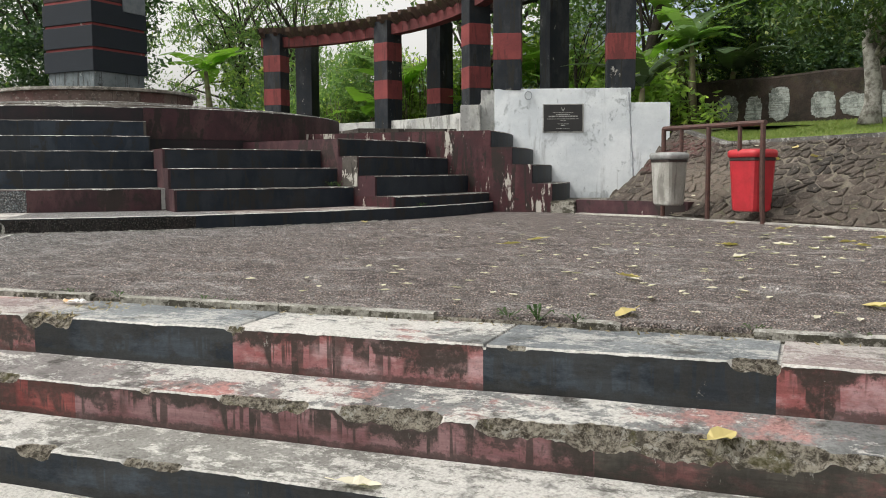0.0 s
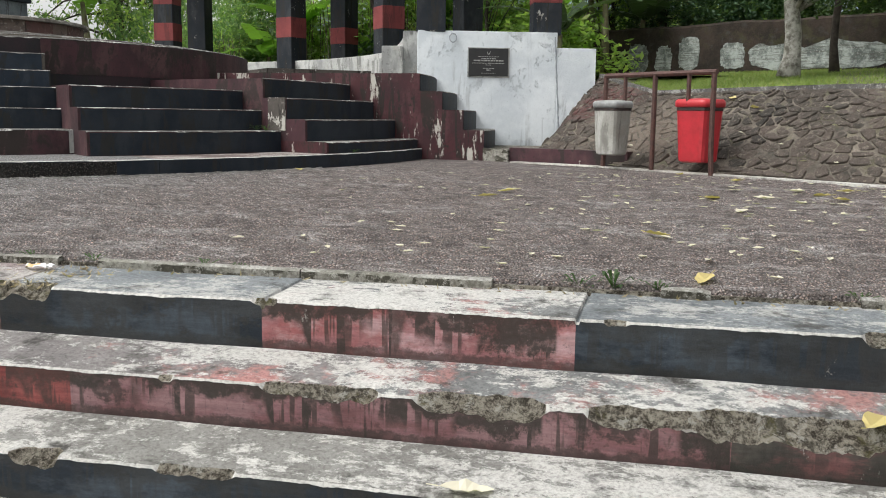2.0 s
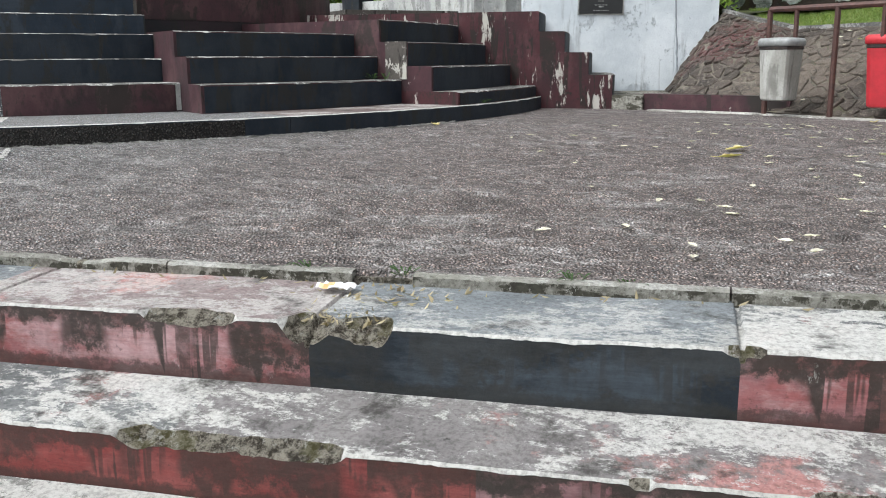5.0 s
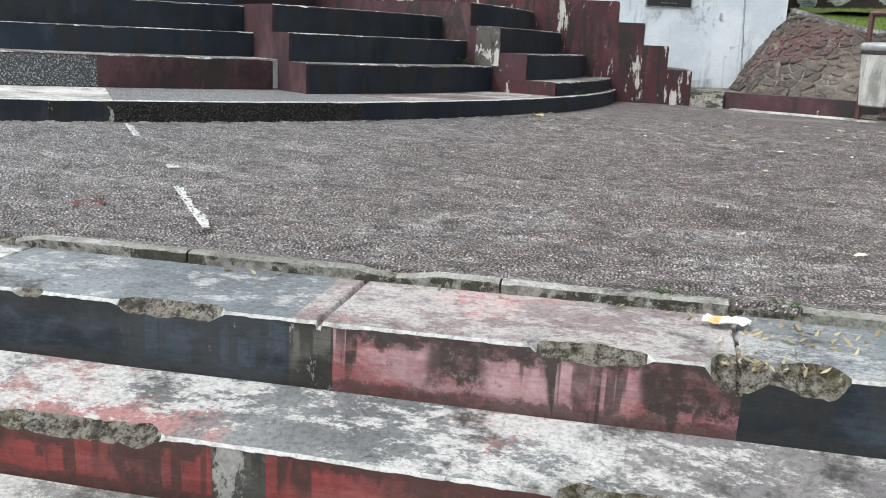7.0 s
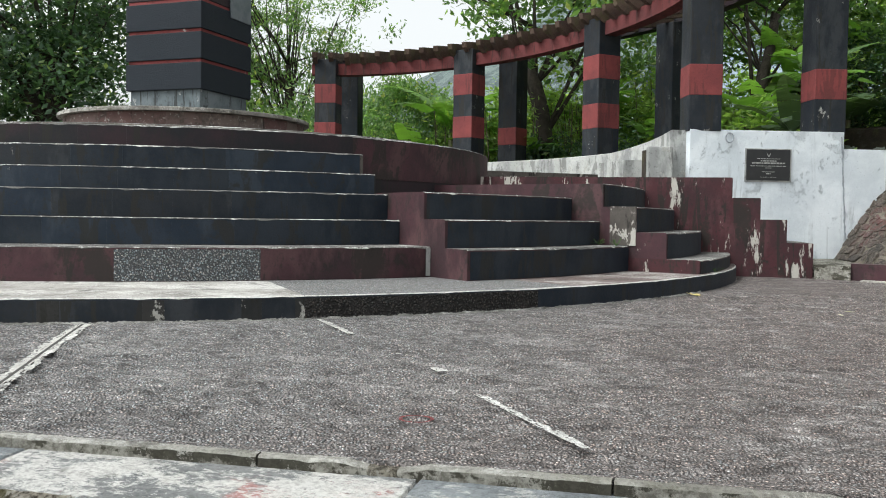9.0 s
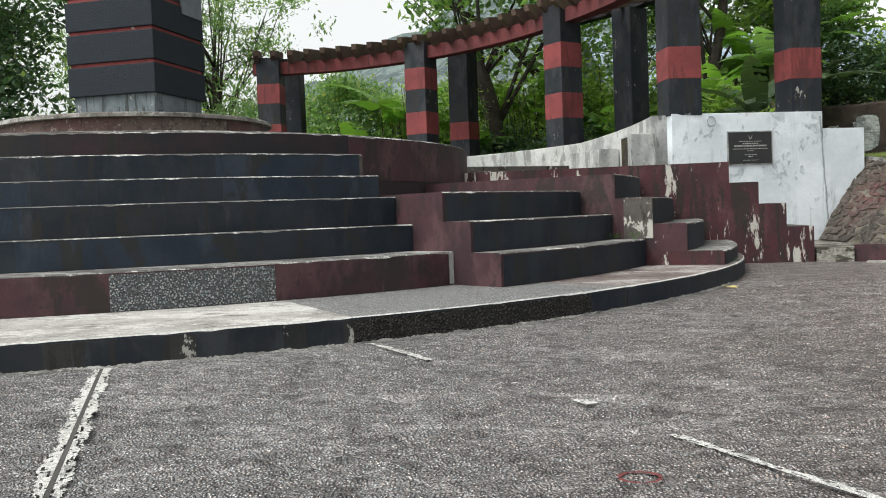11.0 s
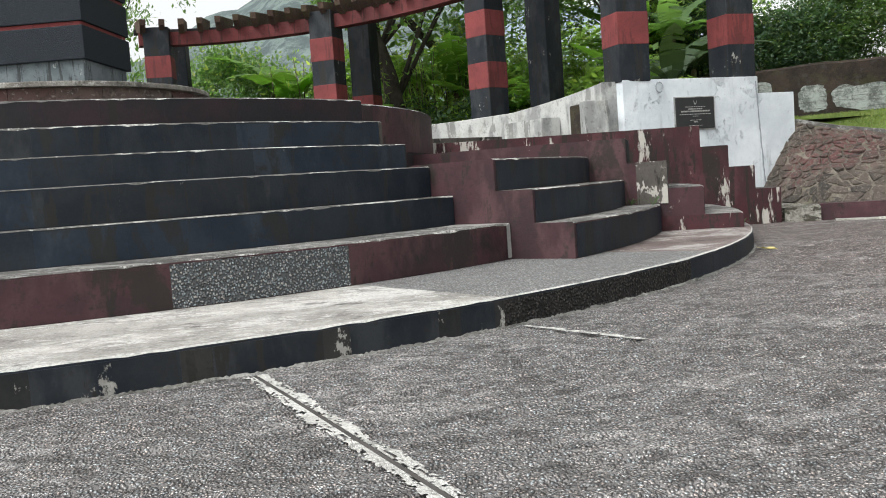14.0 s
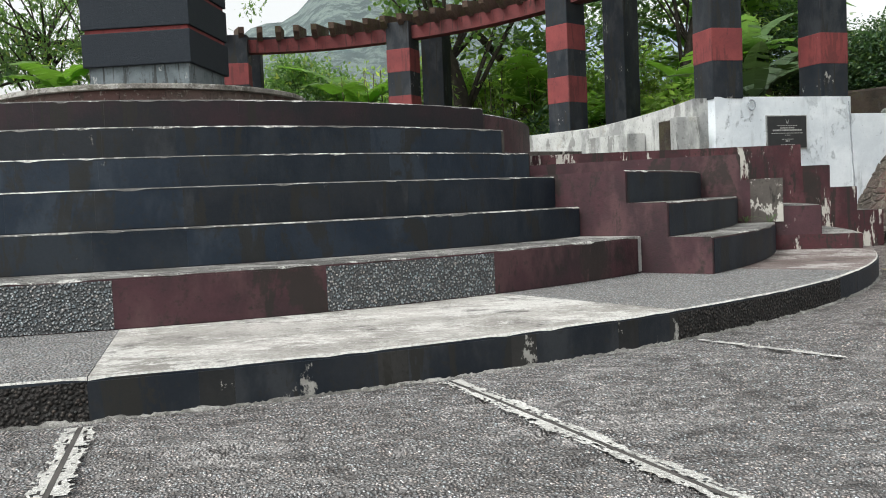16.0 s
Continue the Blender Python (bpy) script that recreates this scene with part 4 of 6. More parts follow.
def crack():
    bm = bmesh.new()
    u, last = 1.93, None
    for k in range(40):
        z = 2.62 - k * 0.036
        u += 0.012 * noise.noise((k * 0.6, 3, 1)) + 0.0025
        w = 0.009 + 0.008 * abs(noise.noise((k * 0.9, 7, 1))) + (0.02 if k > 26 else 0.0) * abs(noise.noise((k * 0.5, 1, 1)))
        row = [bm.verts.new(on_wall(uu, o, z)) for uu, o in ((u - w, 0.002), (u - w * 0.3, 0.006), (u + w * 0.3, 0.006), (u + w, 0.002))]
        if last:
            for j in range(3):
                bm.faces.new((last[j], last[j + 1], row[j + 1], row[j]))
        last = row
    part("crack", bm, STAIN, wall_white, "rough filled crack")


crack()


def plaque():
    q = thing("plaque", "dark stone plaque with worn pale inscription on the white wall", "plaque")
    u0, u1, z0, z1 = 0.715, 1.27, 2.065, 2.445
    m = pose(W0.x, W0.y, 0, 0, 0, W_TURN)
    part("mortar_bed", box(u0 - 0.015, -0.012, z0 - 0.02, u1 + 0.02, 0.01, z1 + 0.012, 0.003, m), WHITE_OLD, q, "rough pale mortar bed")
    part("panel", box(u0, -0.026, z0, u1, -0.008, z1, 0.004, m), PLAQUE, q)
    mid = (u0 + u1) / 2
    for k, (w, h, z) in enumerate(((0.30, 0.007, 0.262), (0.20, 0.014, 0.232), (0.42, 0.018, 0.203), (0.46, 0.008, 0.172), (0.08, 0.008, 0.148), (0.16, 0.008, 0.10), (0.06, 0.014, 0.075), (0.20, 0.006, 0.035))):
        bm = bmesh.new()
        x, rnd = mid - w / 2, random.Random(k)
        while x < mid + w / 2:
            s = rnd.uniform(0.012, 0.045)
            add_box(bm, x, -0.0285, z0 + z, min(x + s, mid + w / 2), -0.025, z0 + z + h, m)
            x += s + 0.008
        part("inscription_line", bm, PLAQUE_TEXT, q)
    bm = bmesh.new()
    for s in (-1, 1):
        vs = [bm.verts.new(on_wall(mid + s * x, 0.0285, z0 + z)) for x, z in ((0, 0.30), (0.028, 0.345), (0.022, 0.322), (0.006, 0.285))]
        bm.faces.new(vs)
    part("emblem", bm, PLAQUE_TEXT, q, "small worn emblem shape")


plaque()


def wall_ring():
    r = thing("iron_ring", "small grey iron ring on the white wall", "ring")
    c = on_wall(0.49, 0.03, 2.58)
    pts = [c + W_DIR * 0.05 * math.cos(k * math.tau / 14) + Vector((0, 0, 0.06 * math.sin(k * math.tau / 14))) for k in range(15)]
    part("hoop", tube(pts, 0.008, 6), STAIN, r)
    part("peg", tube([on_wall(0.49, -0.02, 2.645), on_wall(0.49, 0.035, 2.635)], 0.01, 6), STAIN, r)


wall_ring()

# ---- kerb wall and stone slope ----
structure("kerb_wall", prism([(-2.78, 10.88), (-1.35, 10.32), (-1.30, 10.46), (-2.73, 11.02)], 0.85, 1.135), BROWN, "low maroon painted kerb wall", "kerb")
structure("kerb_block", prism([(-3.12, 10.95), (-2.79, 10.84), (-2.72, 11.05), (-2.95, 11.3)], 0.85, 1.115), KERB, "bare grey concrete block beside the stairs", "kerb")
structure("pavement_ledge", prism([(-3.2, 11.3), (-2.7, 11.03), (-1.3, 10.47), (-1.3, 13.0), (-2.6, 13.0), (-3.6, 12.6)], 0.8, 1.10), KERB, "grey concrete ledge under the white wall", "pavement")
DRAIN = [(-2.7, 10.72), (-1.75, 10.28), (-1.05, 9.72), (-0.35, 9.2), (0.55, 8.55), (4.0, 6.0), (8.0, 3.0)]
TOP_K = [(-1.95, 13.32, 2.08), (-1.6, 13.0, 1.96), (-1.155, 12.3, 1.82), (-0.45, 11.35, 1.82), (0.62, 10.0, 1.82), (4.2, 7.4, 1.82), (8.4, 4.4, 1.82)]
FOOT = [(-2.62, 13.07, 1.08), (-2.5, 11.25, 1.10), (-1.62, 10.45, 0.985), (-0.95, 9.86, 0.965), (0.62, 8.66, 0.96), (4.08, 6.1, 0.96), (8.08, 3.1, 0.96)]


def slope_at(u, v):
    """A place on the stone slope: u along it from 0 to 6, v up it from 0 to 1."""
    k = min(5, int(u))
    f = u - k
    a = Vector(FOOT[k]).lerp(Vector(FOOT[k + 1]), f)
    b = Vector(TOP_K[k]).lerp(Vector(TOP_K[k + 1]), f)
    p = a.lerp(b, v)
    p.z += 0.05 * math.sin(v * math.pi)
    return p


def slope():
    bm = bmesh.new()
    rows = []
    for i in range(73):
        u = i / 12
        rows.append([bm.verts.new(slope_at(u, j / 16) + Vector((0, 0, 0.012 * noise.noise((u * 8, j, 0))))) for j in range(17)])
    for p, q in zip(rows, rows[1:]):
        for j in range(16):
            bm.faces.new((p[j], q[j], q[j + 1], p[j + 1]))
    return structure("stone_slope", bm, MORTAR, "sloping bank faced with rough brown stones in mortar", "slope", True)


bank = slope()


def clip(poly, n, c):
    """The part of a flat outline on the near side of the line n.p = c."""
    out = []
    for p, q in zip(poly, poly[1:] + poly[:1]):
        a, d = p.dot(n) - c, q.dot(n) - c
        if a <= 0:
            out.append(p)
        if (a < 0) != (d < 0):
            out.append(p.lerp(q, a / (a - d)))
    return out


def lay_stones():
    """Flat-faced stones fitted to one another, set in wide pale joints."""
    rnd = random.Random(4)
    spots, cum = [], [0.0]
    for k in range(6):
        cum.append(cum[-1] + (slope_at(k + 0.999, 0.5) - slope_at(k, 0.5)).length)
    high = 1.5
    reach = cum[5] + min(cum[6] - cum[5], 3.0)
    across, back = Matrix(((0.56, 0.34), (-0.46, 0.95))), None
    back = across.inverted()
    rows, n = 14, round(reach / 0.165)
    seats = [across @ Vector(((i + 0.25 + 0.5 * (j % 2) + rnd.uniform(-0.55, 0.55)) * reach / n, (j + 0.5 + rnd.uniform(-0.55, 0.55)) * high / rows)) for j in range(rows) for i in range(n)]
    frame_box = [across @ Vector(q) for q in ((0.012, 0.015), (reach, 0.015), (reach, high - 0.015), (0.012, high - 0.015))]
    for c in seats:
        poly = list(frame_box)
        for o in seats:
            d = o - c
            if abs(d.x) < 0.42 and abs(d.y) < 0.42 and d.length > 0 and len(poly) > 2:
                u = d.normalized()
                poly = clip(poly, u, (c + d * 0.5).dot(u) - rnd.uniform(0.002, 0.008))
        if len(poly) < 3 or max((p - q).length for p in poly for q in poly) < 0.05:
            continue
        poly = [back @ p for p in poly]
        mid = sum(poly, Vector((0, 0))) / len(poly)
        ring = []
        for p, q in zip(poly, poly[1:] + poly[:1]):
            ring += [p.lerp(q, 0.12), p.lerp(q, rnd.uniform(0.45, 0.55)), p.lerp(q, 0.88)]
        ring = [p + (mid - p) * rnd.uniform(0.0, 0.10) for p in ring]
        spots.append((mid, ring, rnd.uniform(-0.006, 0.016), rnd.uniform(-0.16, 0.16), rnd.uniform(-0.16, 0.16)))

    def where(p):
        k = next((k for k in range(6) if p.x <= cum[k + 1]), 5)
        return min(5.999, k + 0.9999 * (p.x - cum[k]) / (cum[k + 1] - cum[k])), min(0.999, max(0.0, p.y / high))

    def solid(spot):
        mid, ring, lift, tx, ty = spot

        def at(p, h):
            u, v = where(p)
            o = slope_at(u, v)
            k = int(u)
            x, y = slope_at(k + 0.9, v) - slope_at(k + 0.1, v), slope_at(u, min(1.0, v + 0.01)) - o
            z = x.cross(y).normalized()
            return o + (z if z.z > 0 else -z) * h

        n = len(ring)
        tilt = lambda p: (p.x - mid.x) * tx + (p.y - mid.y) * ty
        verts = [at(p, -0.05) for p in ring] + [at(p, lift + tilt(p)) for p in ring] + [at(p.lerp(mid, 0.07), lift + 0.007 + tilt(p)) for p in ring] + [at(mid, lift + 0.009)]
        faces = [(j * n + a, j * n + (a + 1) % n, (j + 1) * n + (a + 1) % n, (j + 1) * n + a) for j in (0, 1) for a in range(n)]
        faces += [(2 * n + a, 2 * n + (a + 1) % n, 3 * n) for a in range(n)]
        return verts, faces

    spots.sort(key=lambda s: (slope_at(*where(s[0])) - Vector((-1.3, 11.0, 1.4))).length)
    for s in spots[:300]:
        v, f = solid(s)
        me = bpy.data.meshes.new("stone")
        me.from_pydata([tuple(p) for p in v], [], f)
        me.materials.append(SLOPE_STONE)
        ob = new("stone", me)
        ob.parent = bank
    verts, faces = [], []
    for s in spots[300:]:
        v, f = solid(s)
        faces += [tuple(len(verts) + a for a in q) for q in f]
        verts += [tuple(p) for p in v]
    if verts:
        me = bpy.data.meshes.new("more_stones")
        me.from_pydata(verts, [], faces)
        me.materials.append(SLOPE_STONE)
        ob = tagged(new("more_stones", me), kind="stuff")
        ob.parent = bank


def strip(points, width, z0, z1):
    """A bar along points on the ground, level on top."""
    bm = bmesh.new()
    last = None
    pts = [Vector(p) for p in points]
    for i, p in enumerate(pts):
        d = (pts[min(i + 1, len(pts) - 1)] - pts[max(i - 1, 0)])
        s = Vector((-d.y, d.x, 0)).normalized() * width / 2
        row = [bm.verts.new((q.x, q.y, p.z + z)) for q, z in ((p - s, z0), (p + s, z0), (p + s, z1), (p - s, z1))]
        if last:
            for j in range(4):
                bm.faces.new((last[j], last[(j + 1) % 4], row[(j + 1) % 4], row[j]))
        else:
            bm.faces.new(row[::-1])
        last = row
    bm.faces.new(last)
    return bm


structure("drain_edge", strip([(x, y, 0.965) for x, y in DRAIN], 0.13, -0.08, 0.014), SLAB_TOP, "pale concrete drain edge below the slope", "kerb")
structure("slope_kerb", strip([(x + 0.03, y + 0.05, z) for x, y, z in TOP_K], 0.11, -0.12, 0.045), NOSING, "concrete coping on top of the stone slope", "kerb")

# ---- lawn, back wall, garden bank ----
WALL_A, WALL_B = Vector((-6.2, 20.75, 0)), Vector((9.0, 12.15, 0))


def lawn():
    bm = bmesh.new()
    rows = []
    for i in range(7):
        a = Vector(TOP_K[i]) + Vector((0.05, 0.08, 0.03))
        b = WALL_A.lerp(WALL_B, (0.22, 0.30, 0.38, 0.45, 0.52, 0.75, 1.0)[i])
        b.z = 2.335
        rows.append([bm.verts.new(a.lerp(b, j / 10) + Vector((0, 0, 0.02 * noise.noise((i, j * 0.7, 4))))) for j in range(11)])
    for p, q in zip(rows, rows[1:]):
        for j in range(10):
            bm.faces.new((p[j], q[j], q[j + 1], p[j + 1]))
    ob = structure("lawn", bm, TURF, "bright green mown grass above the slope", "lawn", True)
    rnd = np.random.RandomState(3)
    n = 26000
    u, v = rnd.uniform(1.2, 5.0, n), rnd.uniform(0, 0.98, n)
    verts, faces = [], []
    for a, b in zip(u, v):
        k = min(5, int(a))
        f = a - k
        p = rows_at(k, f, b)
        t, h, w = rnd.uniform(0, 6.28), rnd.uniform(0.015, 0.05), 0.006
        lean = Vector((rnd.uniform(-0.04, 0.04), rnd.uniform(-0.04, 0.04), 0))
        s = Vector((math.cos(t) * w, math.sin(t) * w, 0))
        i = len(verts)
        verts += [tuple(p - s), tuple(p + s), tuple(p + lean + Vector((0, 0, h)))]
        faces.append((i, i + 1, i + 2))
    me = bpy.data.meshes.new("grass_blades")
    me.from_pydata(verts, [], faces)
    me.materials.append(BLADE)
    tagged(new("grass_blades", me), "short bright green grass blades", "grass", "", "stuff")


def rows_at(k, f, b):
    fr = (0.22, 0.30, 0.38, 0.45, 0.52, 0.75, 1.0)
    a = Vector(TOP_K[k]).lerp(Vector(TOP_K[k + 1]), f) + Vector((0.05, 0.08, 0.03))
    w = WALL_A.lerp(WALL_B, fr[k] + (fr[k + 1] - fr[k]) * f)
    w.z = 2.335
    return a.lerp(w, b)


lawn()


def back_wall():
    d = (WALL_B - WALL_A).normalized()
    turn = math.degrees(math.atan2(d.y, d.x))
    m = pose(WALL_A.x, WALL_A.y, 0, 0, 0, turn)
    bm = bmesh.new()
    rows = []
    n = 90
    length = (WALL_B - WALL_A).length
    for k in range(n + 1):
        x = length * k / n
        top = 3.22 + 0.05 * noise.noise((x * 0.9, 2, 2)) + 0.02 * noise.noise((x * 4, 2, 2))
        rows.append([bm.verts.new((x, y, z)) for y, z in ((0, 1.6), (0, top - 0.04), (0.05, top), (0.3, top), (0.32, 1.6))])
    for p, q in zip(rows, rows[1:]):
        for j in range(4):
            bm.faces.new((p[j], p[j + 1], q[j + 1], q[j]))
    bmesh.ops.transform(bm, matrix=m, verts=bm.verts)
    w = structure("wall_back", bm, DARK_WALL, "old dark mossy garden wall with pale plaster patches", "wall")
    # pale plaster patches where painting was cleaned off
    inv = m.inverted()
    join = (inv @ Vector((0.245, 17.1, 0))).x
    for dx, hw, z0, z1 in ((-2.18, 0.22, 2.36, 2.92), (-1.62, 0.17, 2.33, 2.86), (-1.10, 0.21, 2.40, 3.0), (-0.24, 0.225, 2.40, 2.86), (1.27, 1.22, 2.36, 2.80)):
        bm = bmesh.new()
        pts = []
        for k in range(48):
            a = (k + 0.5) * math.tau / 48
            r = 1 + 0.16 * noise.noise((dx * 5 + math.cos(a) * 2, math.sin(a) * 2, 3)) + 0.14 * noise.noise((dx * 9 + math.cos(a) * 6, math.sin(a) * 6, 7))
            p = 0.62
            cx = math.copysign(abs(math.cos(a)) ** p, math.cos(a))
            cz = math.copysign(abs(math.sin(a)) ** p, math.sin(a))
            x = join + dx + hw * (1 + (r - 1) * min(1.0, 0.3 / hw)) * cx
            rise = 0.16 * noise.noise((x * 2.3, 4, 1)) + 0.06 * noise.noise((x * 9, 2, 1)) if hw > 1 and cz > 0 else 0.0
            pts.append((x, (z0 + z1) / 2 + (z1 - z0) / 2 * r * cz + rise))
        front = [bm.verts.new(m @ Vector((x, -0.009, z))) for x, z in pts]
        rear = [bm.verts.new(m @ Vector((x, 0.004, z))) for x, z in pts]
        bm.faces.new(front)
        for k in range(48):
            bm.faces.new((front[k], front[(k + 1) % 48], rear[(k + 1) % 48], rear[k]))
        part("plaster_patch", bm, OVAL, w)


back_wall()


def garden_bank():
    """The planted ground behind pergola and wall."""
    bm = bmesh.new()
    rows = []
    for i in range(41):
        a = radians(22 + 158 * i / 40)
        row = []
        for r, z in ((8.0, 1.2), (8.6, 2.0), (10, 2.15), (14, 2.2), (25, 2.0), (60, 0.8), (120, 0.0)):
            x, y = CX + r * math.cos(a), CY + r * math.sin(a)
            row.append(bm.verts.new((x, y, z + 0.1 * noise.noise((x * 0.4, y * 0.4, 1)))))
        rows.append(row)
    for p, q in zip(rows, rows[1:]):
        for j in range(6):
            bm.faces.new((p[j], q[j], q[j + 1], p[j + 1]))
    structure("garden_bank", bm, SOIL, "planted earth bank behind the pergola", "ground", True)


garden_bank()

# ---- pergola ----
INNER = [(-4.27, 12.66), (-5.73, 15.2), (-8.2, 16.65), (-10.95, 16.75)]
OUTER = [(-2.75, 13.32), (-4.66, 16.55), (-7.68, 18.15), (-11.05, 18.2)]
PX, PY = -9.45, 11.55


def ring_angle(p):
    return math.degrees(math.atan2(p[1] - PY, p[0] - PX))


def ring_radius(points, a):
    """Radius at an angle, led smoothly through the columns."""
    pts = sorted((ring_angle(p), math.hypot(p[0] - PX, p[1] - PY)) for p in points)
    if a <= pts[0][0]:
        return pts[0][1]
    for (a0, r0), (a1, r1) in zip(pts, pts[1:]):
        if a <= a1:
            f = (a - a0) / (a1 - a0)
            return r0 + (r1 - r0) * smooth(f, 0, 1)
    return pts[-1][1]


def top_z(a):
    return 4.55 + 0.28 * (1 - smooth(a, 12, 108))


RISE = 0.34                       # how much higher the outer ring stands


def ring_point(points, a, off, z):
    r = ring_radius(points, a) + off
    return (PX + r * math.cos(radians(a)), PY + r * math.sin(radians(a)), z)


def ring_beam(points, a0, a1, half, below, above):
    bm = bmesh.new()
    last = None
    n = 60
    for k in range(n + 1):
        a = a0 + (a1 - a0) * k / n
        z = top_z(a)
        row = [bm.verts.new(ring_point(points, a, o, z + dz)) for o, dz in ((-half, below), (half, below), (half, above), (-half, above))]
        if last:
            for j in range(4):
                bm.faces.new((last[j], last[(j + 1) % 4], row[(j + 1) % 4], row[j]))
        else:
            bm.faces.new(row)
        last = row
    bm.faces.new(last[::-1])
    return bm


def pergola():
    g = thing("pergola", "curved pergola of black and red banded columns with concrete rafters", "pergola")
    for pts, inner in ((INNER, True), (OUTER, False)):
        for k, p in enumerate(pts):
            a = ring_angle(p)
            turn = math.degrees(math.atan2(p[1] - CY, p[0] - CX))
            base = 2.66 if k == 0 else 1.9
            h = 0.203
            m = Matrix.Translation((p[0], p[1], 0)) @ pose(0, 0, 0, 0, 0, turn)
            col = part("column", box(-h, -h, base, h, h, top_z(a) - (0.10 if inner else 0.26 - RISE), 0.012, m), BLACK_OLD, g, "black painted column")
            if k == 0:
                bands = [(3.10, 3.48)]
            elif inner:
                bands = [(2.96, 3.34), (3.72, 4.09)] if k < 3 else [(2.93, 3.28), (3.64, 3.99)]
            else:
                bands = [(2.95, 3.28)] if k == 2 else []
            for z0, z1 in bands:
                b = h + 0.003
                part("band", box(-b, -b, z0, b, b, z1, 0.008, m), RED, col, "red painted band")
    a0, a1 = ring_angle(INNER[0]) - 3.5, ring_angle(INNER[3]) + 3.2
    part("beam", ring_beam(INNER, a0, a1, 0.11, -0.38, -0.17), RED_BEAM, g, "weathered red inner ring beam, darkened for shade")
    part("beam", ring_beam(OUTER, a0, a1, 0.10, RISE - 0.27, RISE - 0.20), BROWN_DARK, g, "dark outer ring beam")
    a = a0 + 1.0
    while a < a1:
        bm = bmesh.new()
        z = top_z(a)
        i, o = ring_point(INNER, a, -0.34, 0), ring_point(OUTER, a, 0.34, 0)
        d = Vector(o) - Vector(i)
        s = Vector((-d.y, d.x, 0)).normalized() * 0.045
        d.normalize()
        sides = []
        for q in (-1, 1):
            e = [Vector(i) + s * q + Vector((0, 0, z)), Vector(i) + s * q + d * 0.02 + Vector((0, 0, z - 0.09)), Vector(i) + s * q + d * 0.20 + Vector((0, 0, z - 0.20)),
                 Vector(o) + s * q - d * 0.20 + Vector((0, 0, z + RISE - 0.20)), Vector(o) + s * q + Vector((0, 0, z + RISE - 0.09)), Vector(o) + s * q + Vector((0, 0, z + RISE))]
            sides.append([bm.verts.new(v) for v in e])
        for j in range(6):
            bm.faces.new((sides[0][j], sides[0][(j + 1) % 6], sides[1][(j + 1) % 6], sides[1][j]))
        bm.faces.new(sides[0]), bm.faces.new(sides[1][::-1])
        part("rafter", bm, RAFTER, g)
        a += 3.3


pergola()

# ---- rail with bins ----
RAIL_A, RAIL_B, RAIL_C = Vector((-0.51, 9.23, 0.96)), Vector((-1.07, 9.70, 0.96)), Vector((-1.60, 10.15, 0.96))
RAIL_TURN = math.degrees(math.atan2(RAIL_C.y - RAIL_A.y, RAIL_C.x - RAIL_A.x))


def bin_rail():
    g = thing("bin_rail", "rusty brown pipe rail that carries two litter bins", "rail")
    up = Vector((0, 0, 0.99))
    part("top_bar", tube([RAIL_A + up + (RAIL_A - RAIL_C).normalized() * 0.03, RAIL_C + up], 0.027), RAIL, g)
    for p, bend in ((RAIL_A, 0.02), (RAIL_B, 0.0), (RAIL_C, 0.0)):
        part("post", tube([p + Vector((bend, 0, -0.03)), p + Vector((bend * 0.3, 0, 0.2)), p + Vector((0, 0, 0.5)), p + up], 0.026), RAIL, g)
    for f in (0.21, 0.80):
        q = RAIL_A.lerp(RAIL_C, f)
        part("hanger", tube([q + up, q + Vector((0, 0, 0.68))], 0.022), RAIL, g)


bin_rail()


def litter_bin(at, body, lid, label, colour, wide=1.0, tall=1.0):
    g = thing("litter_bin", label, "bin", "litter bins on the rail", Matrix.Translation(at) @ pose(0, 0, 0, 0, 0, RAIL_TURN))

    def loft(levels, corner=0.30, n=3):
        bm = bmesh.new()
        last = None
        for hw, z in levels:
            hw, z = hw * wide, z * tall
            ring = []
            for qx, qy, a0 in ((1, 1, 0), (-1, 1, 90), (-1, -1, 180), (1, -1, 270)):
                c = hw * corner
                for k in range(n):
                    a = radians(a0 + 90 * k / (n - 1))
                    ring.append(bm.verts.new((qx * (hw - c) + c * math.cos(a), (qy * (hw - c) + c * math.sin(a)) * 0.86, z)))
            if last:
                for k in range(len(ring)):
                    bm.faces.new((last[k], last[(k + 1) % len(ring)], ring[(k + 1) % len(ring)], ring[k]))
            else:
                bm.faces.new(ring[::-1])
            last = ring
        bm.faces.new(last)
        return bm

    part("bucket", loft([(0.130, 0.0), (0.150, 0.012), (0.154, 0.03), (0.182, 0.47), (0.182, 0.48)]), body, g, "tapered %s bucket" % colour)
    part("strap", loft([(0.184, 0.455), (0.187, 0.46), (0.187, 0.478), (0.184, 0.483)]), STRAP, g, "dark steel strap")
    part("lid", loft([(0.186, 0.484), (0.198, 0.49), (0.202, 0.53), (0.194, 0.545), (0.18, 0.555), (0.09, 0.562)]), lid, g, "%s rim and lid" % colour, True)


litter_bin((-1.50, 9.90, 1.115), TIN, TIN_LID, "weathered grey litter bin hung on the rail", "grey", 0.87, 1.02)
litter_bin((-0.62, 9.52, 1.075), RED_BIN, RED_LID, "bright red plastic litter bin hung on the rail", "red", 1.0, 1.12)


